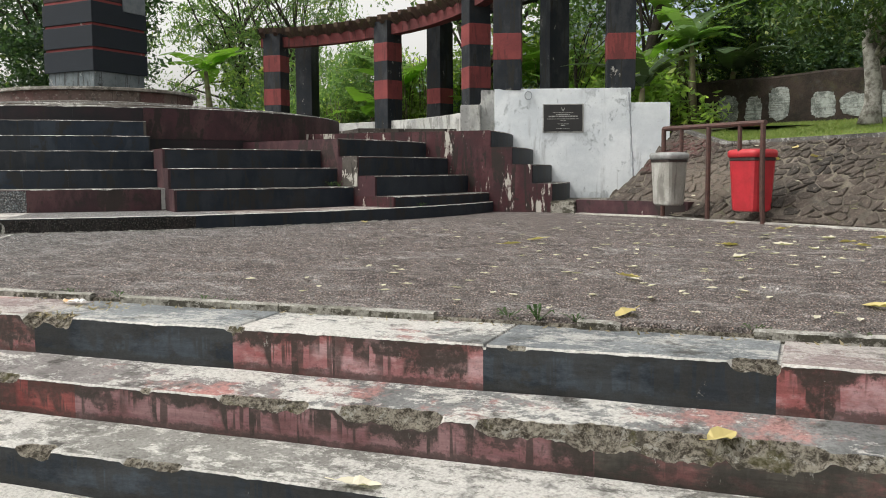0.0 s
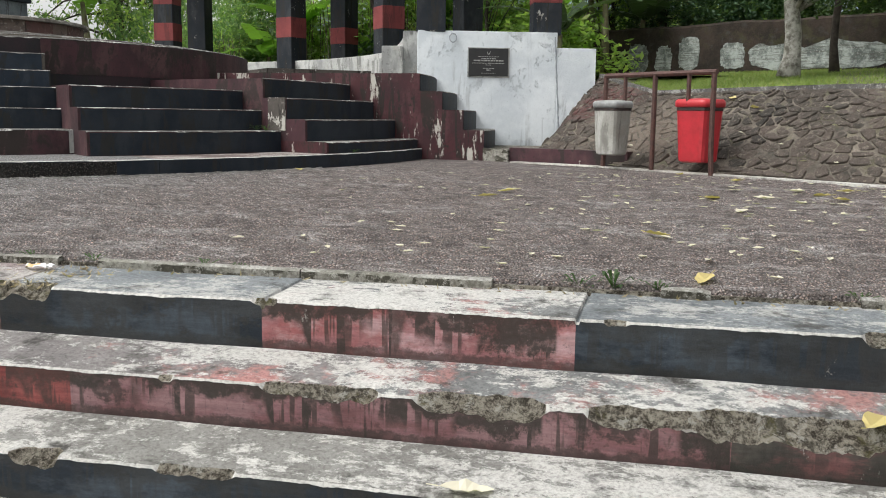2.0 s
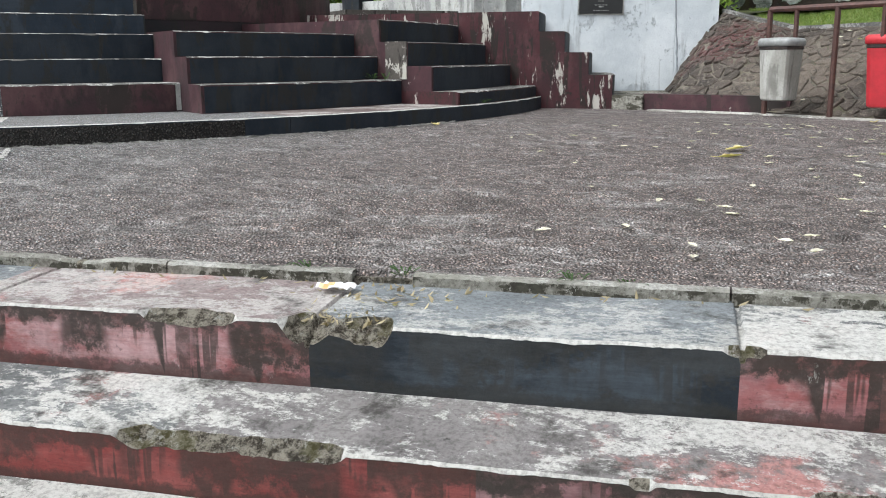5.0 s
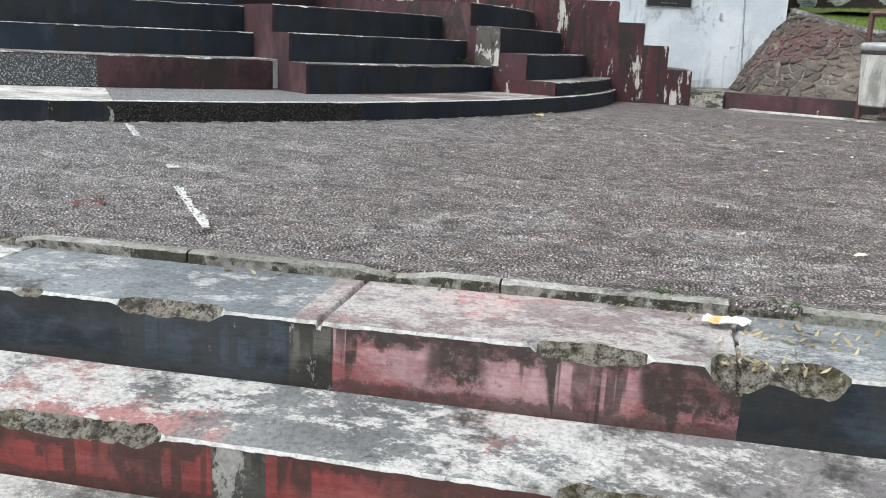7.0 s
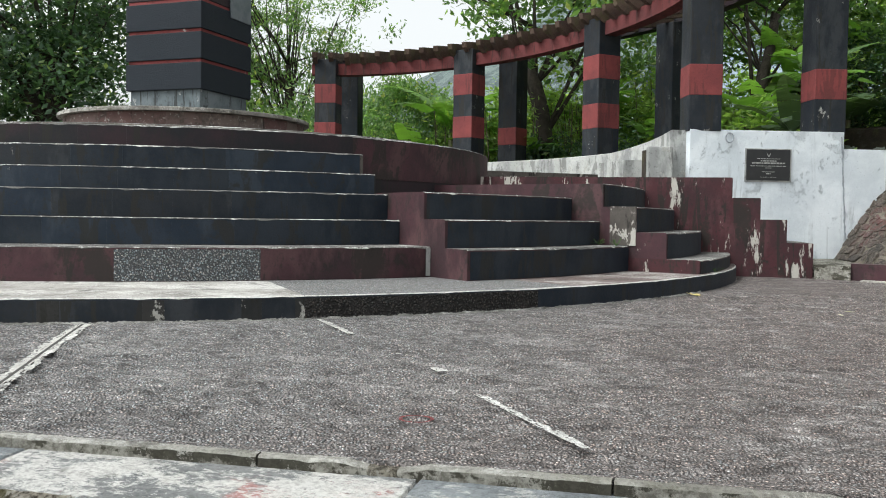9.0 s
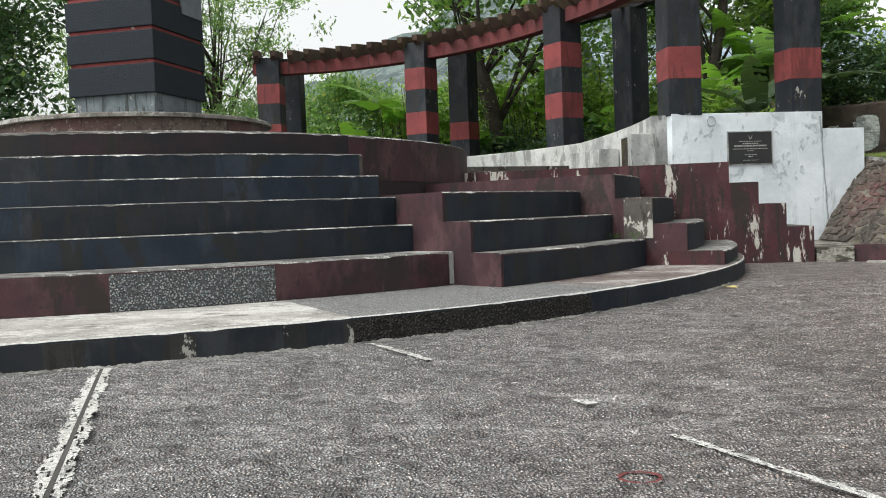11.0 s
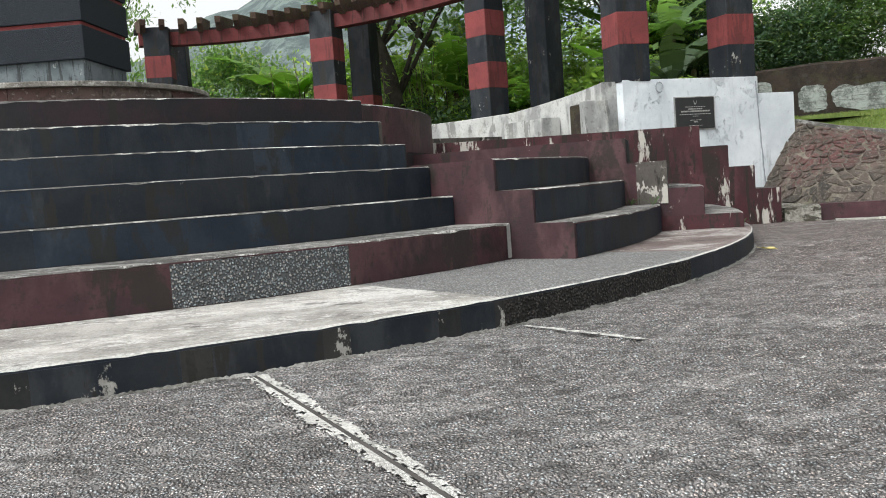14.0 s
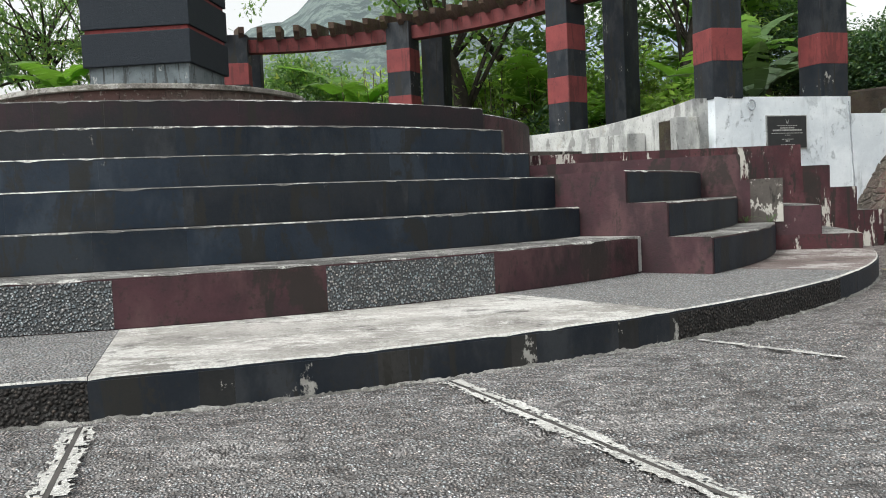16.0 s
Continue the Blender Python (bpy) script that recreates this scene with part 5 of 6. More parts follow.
# ---- painted joints on the platform ----
def joint(a, r0, r1, keep, label, wide=0.055, sides=(-1, 1)):
    """A radial joint with ragged white paint on both sides; keep: how much paint is left."""
    bm = bmesh.new()
    for s in sides:
        last = None
        for k in range(int((r1 - r0) / 0.012)):
            r = r0 + 0.012 * k
            on = noise.noise((r * (1.1 if keep > 1 else 13), a, 5)) * 0.5 + 0.5 < keep
            w = wide * (0.78 + 0.35 * noise.noise((r * 5, a, s * 3)) + 0.22 * noise.noise((r * 17, a, s * 3)) + 0.18 * noise.noise((r * 47, a, s * 3)))
            if not on or w < 0.012:
                last = None
                continue
            c, t = polar(r, a), Vector((-math.sin(radians(a)), math.cos(radians(a)), 0)) * s
            row = []
            for f in range(6):
                p = c + t * (0.008 + (w - 0.008) * f / 5)
                row.append(bm.verts.new((p.x, p.y, plat_z(p.x, p.y) + 0.0042)))
            if last:
                for f in range(5):
                    if 0.7 * noise.noise((r * 16, f * 0.7, a + s)) + 0.6 * noise.noise((r * 55, f * 1.9, a - s)) > -0.30 + 0.05 * f:
                        bm.faces.new((last[f], last[f + 1], row[f + 1], row[f]))
            last = row
    bmesh.ops.delete(bm, geom=[v for v in bm.verts if not v.link_faces], context="VERTS")
    tagged(link_bm("white_line", bm, LINE), label, "line", "", "structure")
    if len(sides) < 2:
        return
    bm = bmesh.new()
    c0, c1 = polar(r0, a), polar(r1, a)
    t = Vector((-math.sin(radians(a)), math.cos(radians(a)), 0)) * 0.007
    n = int((r1 - r0) / 0.2)
    last = None
    for k in range(n + 1):
        p = c0.lerp(c1, k / n)
        row = [bm.verts.new((q.x, q.y, plat_z(q.x, q.y) + 0.0034)) for q in (p - t, p + t)]
        if last:
            bm.faces.new((last[0], last[1], row[1], row[0]))
        last = row
    tagged(link_bm("paving_joint", bm, GROOVE), "dark open joint in the paving", "joint", "", "structure")


joint(-63.72, 6.60, 8.75, 2.0, "worn white painted lines along a paving joint", 0.055)
joint(-74.25, 6.62, 7.28, 2.0, "worn white painted lines along a paving joint", 0.06)
joint(-84.6, 6.62, 8.2, 2.0, "worn white painted lines along a paving joint", 0.06)
joint(-53.0, 6.60, 7.26, 2.0, "flaked white painted line on the paving", 0.058, (1,))
joint(-52.75, 7.3, 8.2, 0.32, "faint specks of a white painted line", 0.045, (1,))
joint(-52.6, 8.23, 8.33, 2.0, "small white paint patch on the paving", 0.06, (1,))
joint(-52.8, 8.74, 9.48, 0.9, "flaked white painted line on the paving", 0.046, (1,))


def red_mark():
    """A small ring of worn red paint on the paving."""
    bm = bmesh.new()
    last = first = None
    for k in range(41):
        a = k * math.tau / 40
        row = []
        for s in (-1, 1):
            r = 0.042 + s * (0.005 + 0.004 * noise.noise((math.cos(a) * 2, math.sin(a) * 2, s)))
            p = Vector((-5.26 + 1.2 * r * math.cos(a), 3.61 + r * math.sin(a)))
            row.append(bm.verts.new((p.x, p.y, plat_z(p.x, p.y) + 0.0035)))
        if last and noise.noise((k * 0.31, 2, 2)) < 0.28:
            bm.faces.new((last[0], last[1], row[1], row[0]))
        last = row
    tagged(link_bm("paint_ring", bm, RED_BEAM), "small worn ring of red paint on the paving", "paint mark", "", "structure")


red_mark()


# ---- leaves and trees ----
def leaf_mesh(name, centers, size, material, seed, droop=0.3, long=1.9):
    """Many small pointed leaves round the given places."""
    rnd = np.random.RandomState(seed)
    c = np.asarray(centers)
    n = len(c)
    az = rnd.uniform(0, 2 * np.pi, n)
    el = rnd.normal(-droop, 0.5, n)
    d = np.stack([np.cos(az) * np.cos(el), np.sin(az) * np.cos(el), np.sin(el)], 1)
    up = np.stack([rnd.normal(0, 0.5, n), rnd.normal(0, 0.5, n), np.ones(n)], 1)
    s = np.cross(d, up)
    s /= np.linalg.norm(s, axis=1, keepdims=True)
    nn = np.cross(s, d)
    L = (size * rnd.uniform(0.6, 1.3, n))[:, None]
    w = L / long / 2
    a, b = c - d * L * 0.5, c + d * L * 0.5
    mid = c - nn * L * 0.08
    v = np.stack([a, mid + s * w, b, mid - s * w], 1).reshape(-1, 3)
    me = bpy.data.meshes.new(name)
    me.vertices.add(n * 4)
    me.vertices.foreach_set("co", v.ravel())
    i = np.arange(n)[:, None] * 4
    tri = np.concatenate([i + [0, 1, 2], i + [0, 2, 3]], 1).reshape(-1)
    me.loops.add(n * 6)
    me.loops.foreach_set("vertex_index", tri)
    me.polygons.add(n * 2)
    me.polygons.foreach_set("loop_start", np.arange(n * 2) * 3)
    me.update(calc_edges=True)
    me.validate()
    me.materials.append(material)
    return me


def clumps(blobs, count, per, spread, seed):
    """Places of leaves: clumps near the skin of the blobs (x, y, z, rx, ry, rz), uneven, with gaps."""
    rnd = np.random.RandomState(seed)
    vol = np.array([b[3] * b[4] * b[5] for b in blobs]) ** 0.7
    out, heads = [], []
    for k in rnd.choice(len(blobs), count, p=vol / vol.sum()):
        x, y, z, rx, ry, rz = blobs[k]
        d = rnd.normal(size=3)
        d /= np.linalg.norm(d)
        r = rnd.uniform(0.35, 1.0) ** 0.5 * (1 + 0.18 * noise.noise((d[0] * 2 + k, d[1] * 2, d[2] * 2 + seed)))
        h = np.array([x, y, z]) + d * r * np.array([rx, ry, rz])
        heads.append(h)
        m = max(3, int(per * rnd.uniform(0.4, 1.5)))
        out.append(h + rnd.normal(size=(m, 3)) * spread * np.array([1, 1, 0.65]))
    return np.concatenate(out), heads


def tree(name, label, base, trunk_h, trunk_r, blobs, count, per, spread, size, leaf, bark, seed, lean=(0, 0), droop=0.3, long=1.9, limbs=14, category="tree", twigs=0):
    g = thing(name, label, category)
    rnd = random.Random(seed)
    places, heads = clumps(blobs, count, per, spread, seed)
    bm, more = bmesh.new(), []
    b = Vector(base)
    fork = b + Vector((lean[0], lean[1], trunk_h))
    pts, rad = [], []
    for k in range(7):
        f = k / 6
        p = b.lerp(fork, f) + Vector((0.12 * noise.noise((f * 2, seed, 0)), 0.12 * noise.noise((f * 2, seed, 5)), 0)) * (1 if 0 < k else 0)
        pts.append(p)
        rad.append(trunk_r * (1.35 if k == 0 else 1.0 - 0.35 * f))
    add_tube(bm, pts, rad, 9)
    for k in range(limbs):
        h = Vector(heads[rnd.randrange(len(heads))])
        s = pts[rnd.randrange(3, 7)]
        mid = s.lerp(h, 0.5) + Vector((rnd.uniform(-0.2, 0.2), rnd.uniform(-0.2, 0.2), rnd.uniform(0.0, 0.3))) * (h - s).length * 0.4
        q = [s, s.lerp(mid, 0.5) + Vector((0, 0, 0.03)), mid, mid.lerp(h, 0.6), h]
        r0 = trunk_r * rnd.uniform(0.16, 0.34)
        add_tube(bm, q, [r0, r0 * 0.8, r0 * 0.55, r0 * 0.35, r0 * 0.15], 6)
        for j in range(twigs):
            f = q[2].lerp(q[4], rnd.uniform(0.0, 0.9))
            e = f + Vector((rnd.gauss(0, 1), rnd.gauss(0, 1), rnd.gauss(-0.1, 0.6))) * 0.45
            add_tube(bm, [f, f.lerp(e, 0.5) + Vector((0, 0, 0.06)), e], [r0 * 0.25, r0 * 0.16, r0 * 0.08], 4)
            more.extend(f.lerp(e, rnd.uniform(0.3, 1.1)) + Vector((rnd.gauss(0, 0.10), rnd.gauss(0, 0.10), rnd.gauss(-0.03, 0.07))) for _ in range(22))
    part("trunk", bm, bark, g, "", True)
    if more:
        places = np.concatenate([places, np.array(more)])
    ob = new("crown", leaf_mesh("crown", places, size, leaf, seed, droop, long))
    ob.parent = g
    return g


def shrub(label, blobs, count, per, spread, size, leaf, seed, droop=0.1, long=2.0):
    x, y, z = blobs[0][:3]
    return tree("shrub", label, (x, y, 1.9), max(0.5, z - 2.3), 0.05, blobs, count, per, spread, size, leaf, BARK, seed, droop=droop, long=long, limbs=12, category="shrub")


def banana(base, height, leaves, seed, material=None, size=1.0, label="banana plant with broad torn green leaves"):
    g = thing("banana_plant", label, "banana plant", "banana plants behind the pergola")
    rnd = random.Random(seed)
    b = Vector(base)
    top = b + Vector((rnd.uniform(-0.2, 0.2), rnd.uniform(-0.2, 0.2), height))
    part("stem", tube([b, b.lerp(top, 0.5), top], [0.13 * size, 0.11 * size, 0.05 * size], 9), STEM, g, "", True)
    for k in range(leaves):
        a = k * 2.4 + rnd.uniform(-0.4, 0.4)
        length, width = rnd.uniform(1.3, 2.1) * size, rnd.uniform(0.22, 0.34) * size
        rise = rnd.uniform(0.6, 1.42)
        out = Vector((math.cos(a), math.sin(a), 0))
        side = Vector((-out.y, out.x, 0))
        bm = bmesh.new()
        n = 18
        ribs = []
        for j in range(n + 1):
            f = j / n
            p = top + out * length * f * math.cos(rise * (1 - f * 0.6)) + Vector((0, 0, length * (math.sin(rise) * f - (0.42 + 0.35 * (1.3 - rise)) * f * f)))
            w = width * (math.sin(math.pi * min(1, 0.10 + f * 0.92)) ** 0.6 if f > 0.10 else 0.06)
            ribs.append((p, w))
        mids = [bm.verts.new(p) for p, w in ribs]
        for s in (-1, 1):
            for j in range(n):
                if rnd.random() < 0.13 and 2 < j:
                    continue
                (p0, w0), (p1, w1) = ribs[j], ribs[j + 1]
                d0, d1 = rnd.uniform(0.1, 0.28), rnd.uniform(0.1, 0.28)
                v0 = bm.verts.new(p0 + side * s * w0 - Vector((0, 0, w0 * d0)))
                v1 = bm.verts.new(p1 + side * s * w1 - Vector((0, 0, w1 * d1)))
                bm.faces.new((mids[j], mids[j + 1], v1, v0))
        part("leaf", bm, material or LEAF_BANANA, g)
    return g


tree("tree", "tall dark broad-leaved tree beyond the monument", (-19.4, 19.8, 1.2), 4.0, 0.25,
     [(-20.2, 19.8, 8.2, 3.6, 3.8, 4.0), (-21.5, 21, 6.0, 3.2, 3, 3.0), (-20, 19, 4.2, 3.6, 2.5, 1.8)], 330, 105, 0.32, 0.185, LEAF_DARK, BARK, 11, limbs=30)
tree("tree", "airy green tree with drooping twigs beyond the monument", (-18.0, 25.5, 1.2), 5.0, 0.16,
     [(-18.3, 25.5, 7.5, 2.6, 2.6, 3.2), (-20.5, 26, 5.2, 2.2, 2, 2.4), (-16.6, 25.2, 4.6, 1.8, 1.8, 1.7)], 95, 62, 0.26, 0.16, LEAF_MID, BARK, 12, droop=0.7, long=2.4, limbs=44, twigs=5)
tree("tree", "slender airy tree with bare twigs against the sky", (-15.4, 24.6, 1.2), 4.6, 0.13,
     [(-15.6, 24.6, 6.3, 1.9, 1.9, 2.3), (-14.4, 24.0, 4.3, 1.5, 1.5, 1.2), (-13.6, 24.2, 7.0, 1.6, 1.4, 1.0), (-16.5, 24.5, 9.0, 2.2, 2.0, 1.4)], 85, 50, 0.24, 0.145, LEAF_MID, BARK, 13, droop=0.6, long=2.6, limbs=40, twigs=5)
tree("tree", "drooping green tree beside the pergola end", (-13.1, 22.6, 1.4), 2.2, 0.10,
     [(-13.2, 22.6, 3.9, 1.5, 1.4, 1.2), (-14.6, 22.4, 3.2, 1.4, 1.3, 1.0), (-12.3, 22.8, 3.0, 1.0, 1.0, 0.9)], 80, 66, 0.28, 0.189, LEAF_MID, BARK, 14, droop=0.8, long=3.0)
shrub("rounded green bush behind the pergola", [(-10.6, 20.6, 3.6, 1.2, 1.1, 1.1), (-11.7, 20.8, 3.0, 1.0, 0.9, 0.9), (-12.6, 20.8, 2.8, 0.8, 0.8, 0.8)], 264, 80, 0.20, 0.106, LEAF_MID, 15, 0.6)
shrub("yellow-green leafy bush behind the pergola", [(-8.9, 20.4, 3.2, 1.1, 0.9, 1.0), (-9.9, 20.0, 2.7, 0.8, 0.8, 0.6), (-8.0, 20.9, 3.6, 0.9, 0.8, 1.0)], 58, 76, 0.22, 0.137, LEAF_LIGHT, 16)
banana((-9.1, 19.3, 1.9), 1.5, 9, 21)
banana((-9.9, 21.6, 1.8), 1.2, 6, 22)
tree("tree", "leaning dark-trunked tree behind the columns", (-6.75, 18.9, 1.6), 3.2, 0.20,
     [(-7.6, 19.4, 6.4, 2.0, 1.8, 1.4), (-6.2, 19.6, 5.6, 1.8, 1.6, 1.3), (-8.8, 20.0, 7.6, 1.8, 1.8, 1.2), (-5.2, 19.8, 7.3, 2.0, 1.8, 1.4)], 150, 66, 0.30, 0.19, LEAF_MID, BARK, 17, lean=(-0.9, 0.5), limbs=13)
shrub("tangled green shrubs behind the columns", [(-6.6, 20.6, 3.7, 1.4, 1.0, 1.4), (-7.8, 20.2, 3.2, 1.0, 0.9, 1.1), (-5.4, 20.4, 3.4, 1.2, 0.9, 1.3)], 90, 64, 0.24, 0.168, LEAF_LIGHT, 18)
banana((-6.9, 21.4, 1.8), 1.9, 8, 23)
banana((-5.5, 19.6, 1.9), 1.0, 6, 24)
banana((-6.0, 20.0, 1.8), 1.7, 8, 29)
banana((-8.4, 20.6, 1.8), 1.5, 7, 30)
banana((-10.1, 19.6, 1.9), 0.9, 6, 61, None, 0.8)
banana((-7.7, 19.3, 1.9), 0.8, 6, 62, None, 0.8)
banana((-4.9, 18.6, 1.9), 1.0, 6, 63, None, 0.8)
banana((-3.3, 17.6, 2.0), 1.3, 6, 64, None, 0.7)
shrub("dark leafy shrub behind the columns", [(-7.0, 19.2, 2.5, 1.0, 0.8, 0.7), (-5.9, 18.7, 2.5, 0.8, 0.7, 0.6)], 68, 66, 0.22, 0.147, LEAF_DARK, 19)
shrub("light green leafy shrub by the pergola", [(-4.4, 19.6, 3.2, 1.0, 0.9, 1.0), (-3.7, 19.2, 2.8, 0.8, 0.8, 0.7)], 95, 70, 0.24, 0.137, LEAF_LIGHT, 20)
tree("tree", "thin tree with a dark curved trunk by the pergola", (-3.6, 18.0, 1.9), 3.4, 0.13,
     [(-3.8, 18.4, 6.6, 1.8, 1.6, 1.3), (-2.4, 18.8, 6.2, 1.5, 1.4, 1.0), (-4.8, 18.6, 5.6, 1.0, 1.0, 0.8)], 140, 66, 0.30, 0.160, LEAF_MID, BARK, 31, lean=(0.7, 0.3), limbs=10)
banana((-2.6, 18.7, 2.0), 1.9, 9, 25)
banana((-2.2, 17.3, 2.0), 1.9, 9, 36, LEAF_MID, 0.7)
banana((-1.3, 19.6, 2.0), 2.4, 9, 37, None, 0.85)
shrub("tall mixed green shrub behind the white wall", [(-2.2, 19.2, 4.6, 0.8, 0.8, 1.3), (-1.4, 20.0, 5.2, 1.0, 0.8, 1.2), (-3.4, 20.2, 5.0, 0.8, 0.8, 1.2)], 64, 55, 0.24, 0.169, LEAF_LIGHT, 38)
shrub("dark leafy shrub in the shade of the pergola", [(-4.6, 18.0, 4.2, 0.6, 0.6, 1.2), (-3.9, 18.9, 5.0, 0.7, 0.7, 0.9)], 45, 55, 0.22, 0.120, LEAF_MID, 39)
# These two plants take the leaf colour with shade mixed in.
banana((-1.7, 18.6, 2.2), 1.2, 7, 26, LEAF_BANANA_SHADE, 0.9, "banana plant with broad leaves coloured grey-green for shade")
banana((-2.9, 15.6, 2.0), 0.9, 7, 27, LEAF_BANANA_SHADE, 0.75, "low banana plant, broad drooping leaves coloured darker for shade")
shrub("green shrub between the columns", [(-3.3, 17.2, 2.9, 0.8, 0.8, 0.8), (-2.5, 17.4, 2.5, 0.7, 0.7, 0.5)], 70, 54, 0.22, 0.168, LEAF_LIGHT, 32)
shrub("dense dark hedge on the back wall", [(-1.2, 19.3, 3.9, 1.0, 0.9, 1.3), (-0.2, 18.7, 3.5, 0.9, 0.8, 0.9), (0.5, 18.4, 3.6, 0.7, 0.7, 0.9)], 420, 70, 0.18, 0.090, LEAF_DARK, 33)
shrub("dense green hedge on the back wall", [(1.8, 17.7, 3.55, 1.1, 0.8, 0.9), (2.9, 17.1, 3.8, 1.1, 0.8, 1.1), (4.0, 16.5, 3.6, 1.1, 0.8, 1.0), (0.7, 18.7, 3.7, 1.0, 0.8, 0.8), (2.4, 18.2, 4.5, 0.8, 0.7, 0.6), (1.2, 19.0, 4.4, 0.6, 0.6, 0.5), (3.6, 17.4, 4.7, 0.9, 0.7, 0.6)], 860, 74, 0.17, 0.085, LEAF_HEDGE, 34)
tree("tree", "dark leafy tree with a pale blotched trunk on the lawn", (0.62, 13.7, 2.1), 1.7, 0.125,
     [(0.9, 13.5, 4.5, 1.1, 1.2, 0.8), (2.2, 13.2, 4.7, 1.5, 1.4, 1.0), (0.35, 12.6, 3.75, 0.75, 0.7, 0.5), (-0.25, 12.35, 3.5, 0.5, 0.55, 0.4), (1.3, 12.6, 3.9, 1.1, 0.9, 0.7), (1.2, 13.6, 3.5, 0.7, 0.6, 0.4), (2.8, 13.2, 5.8, 1.5, 1.5, 1.2)], 520, 52, 0.17, 0.105, LEAF_HEDGE, BARK_PALE, 35, droop=0.5, long=2.6, limbs=20)


shrub("sunlit yellow-green thicket behind the columns", [(-3.2, 23.2, 3.6, 1.6, 1.0, 1.6), (-1.4, 22.8, 3.4, 1.4, 1.0, 1.3), (-4.8, 22.6, 3.4, 1.2, 1.0, 1.3), (0.2, 21.8, 4.0, 1.2, 1.0, 1.2)], 100, 66, 0.26, 0.158, LEAF_LIGHT, 41)
shrub("sunlit green thicket beyond the pergola", [(-7.4, 23.4, 3.3, 1.5, 1.0, 1.2), (-9.4, 23.6, 3.0, 1.3, 1.0, 1.0), (-5.9, 23.2, 3.6, 1.2, 1.0, 1.1)], 75, 66, 0.26, 0.158, LEAF_LIGHT, 42)
shrub("leafy green thicket beyond the monument", [(-15.6, 22.2, 3.2, 1.6, 1.2, 1.3), (-17.4, 22.6, 3.0, 1.5, 1.2, 1.2), (-14.0, 21.6, 2.8, 1.0, 1.0, 0.9)], 36, 60, 0.26, 0.158, LEAF_LIGHT, 43)
banana((-15.2, 20.2, 1.6), 2.6, 7, 28, None, 1.0, "banana plant with yellow-green leaves beside the monument")


tree("tree", "tall leafy tree behind the end column", (-1.3, 20.6, 1.8), 3.6, 0.12,
     [(-1.4, 20.4, 6.2, 1.1, 0.9, 1.2), (-0.7, 20.0, 5.2, 0.8, 0.7, 0.8), (-2.2, 20.6, 6.8, 1.0, 0.9, 1.0), (-0.9, 20.2, 7.2, 1.0, 0.9, 0.9)], 150, 60, 0.24, 0.14, LEAF_MID, BARK, 44, limbs=12)
banana((-0.75, 19.3, 2.0), 3.0, 6, 45, LEAF_MID, 0.75, "tall banana plant beside the hedge")
tree("tree", "slender dark sapling on the lawn", (1.35, 14.6, 2.2), 2.4, 0.06,
     [(1.5, 14.6, 5.0, 0.7, 0.7, 0.5), (1.2, 14.4, 4.6, 0.5, 0.5, 0.4)], 60, 40, 0.18, 0.11, LEAF_HEDGE, BARK, 46, limbs=8)


def stalks(label, x0, x1, y, count, high, seed):
    """Upright thin canes with small drooping leaves along their upper half."""
    g = thing("cane_thicket", label, "thicket", "cane thickets behind the pergola")
    rnd = random.Random(seed)
    bm, places = bmesh.new(), []
    for k in range(count):
        p = Vector((rnd.uniform(x0, x1), y + rnd.uniform(-0.6, 0.6), 1.75))
        h = high * rnd.uniform(0.7, 1.15)
        t = p + Vector((rnd.gauss(0, 0.16), rnd.gauss(0, 0.12), h))
        add_tube(bm, [p, p.lerp(t, 0.5) + Vector((rnd.gauss(0, 0.05), 0, 0)), t], [0.022, 0.018, 0.009], 5)
        for j in range(36):
            q = p.lerp(t, rnd.uniform(0.4, 1.05))
            places.append(tuple(q + Vector((rnd.gauss(0, 0.16), rnd.gauss(0, 0.16), rnd.gauss(0, 0.08)))))
    tagged(part("cane_growth", bm, STEM, g, "thin pale brown canes", True), kind="stuff")
    ob = new("foliage", leaf_mesh("foliage", np.array(places), 0.15, LEAF_LIGHT, seed, 0.7, 3.2))
    ob.parent = g


stalks("thicket of thin upright canes with light leaves", -9.6, -7.4, 19.6, 34, 2.3, 51)
stalks("thicket of thin upright canes with light leaves", -7.2, -5.0, 19.9, 34, 2.5, 52)
stalks("thicket of thin upright canes with light leaves", -4.6, -2.4, 20.4, 30, 2.4, 53)
stalks("thicket of thin upright canes with light leaves", -13.4, -10.4, 20.0, 22, 1.7, 54)


def bare_branch():
    g = thing("dead_branch", "bare leaning dead branch above the pergola", "branch")
    part("limb", tube([(-6.4, 20.0, 4.4), (-7.2, 20.4, 5.4), (-8.3, 20.8, 6.1), (-9.4, 21.0, 6.7), (-10.0, 21.2, 7.4)], [0.09, 0.07, 0.055, 0.04, 0.02], 7), BARK, g)


bare_branch()


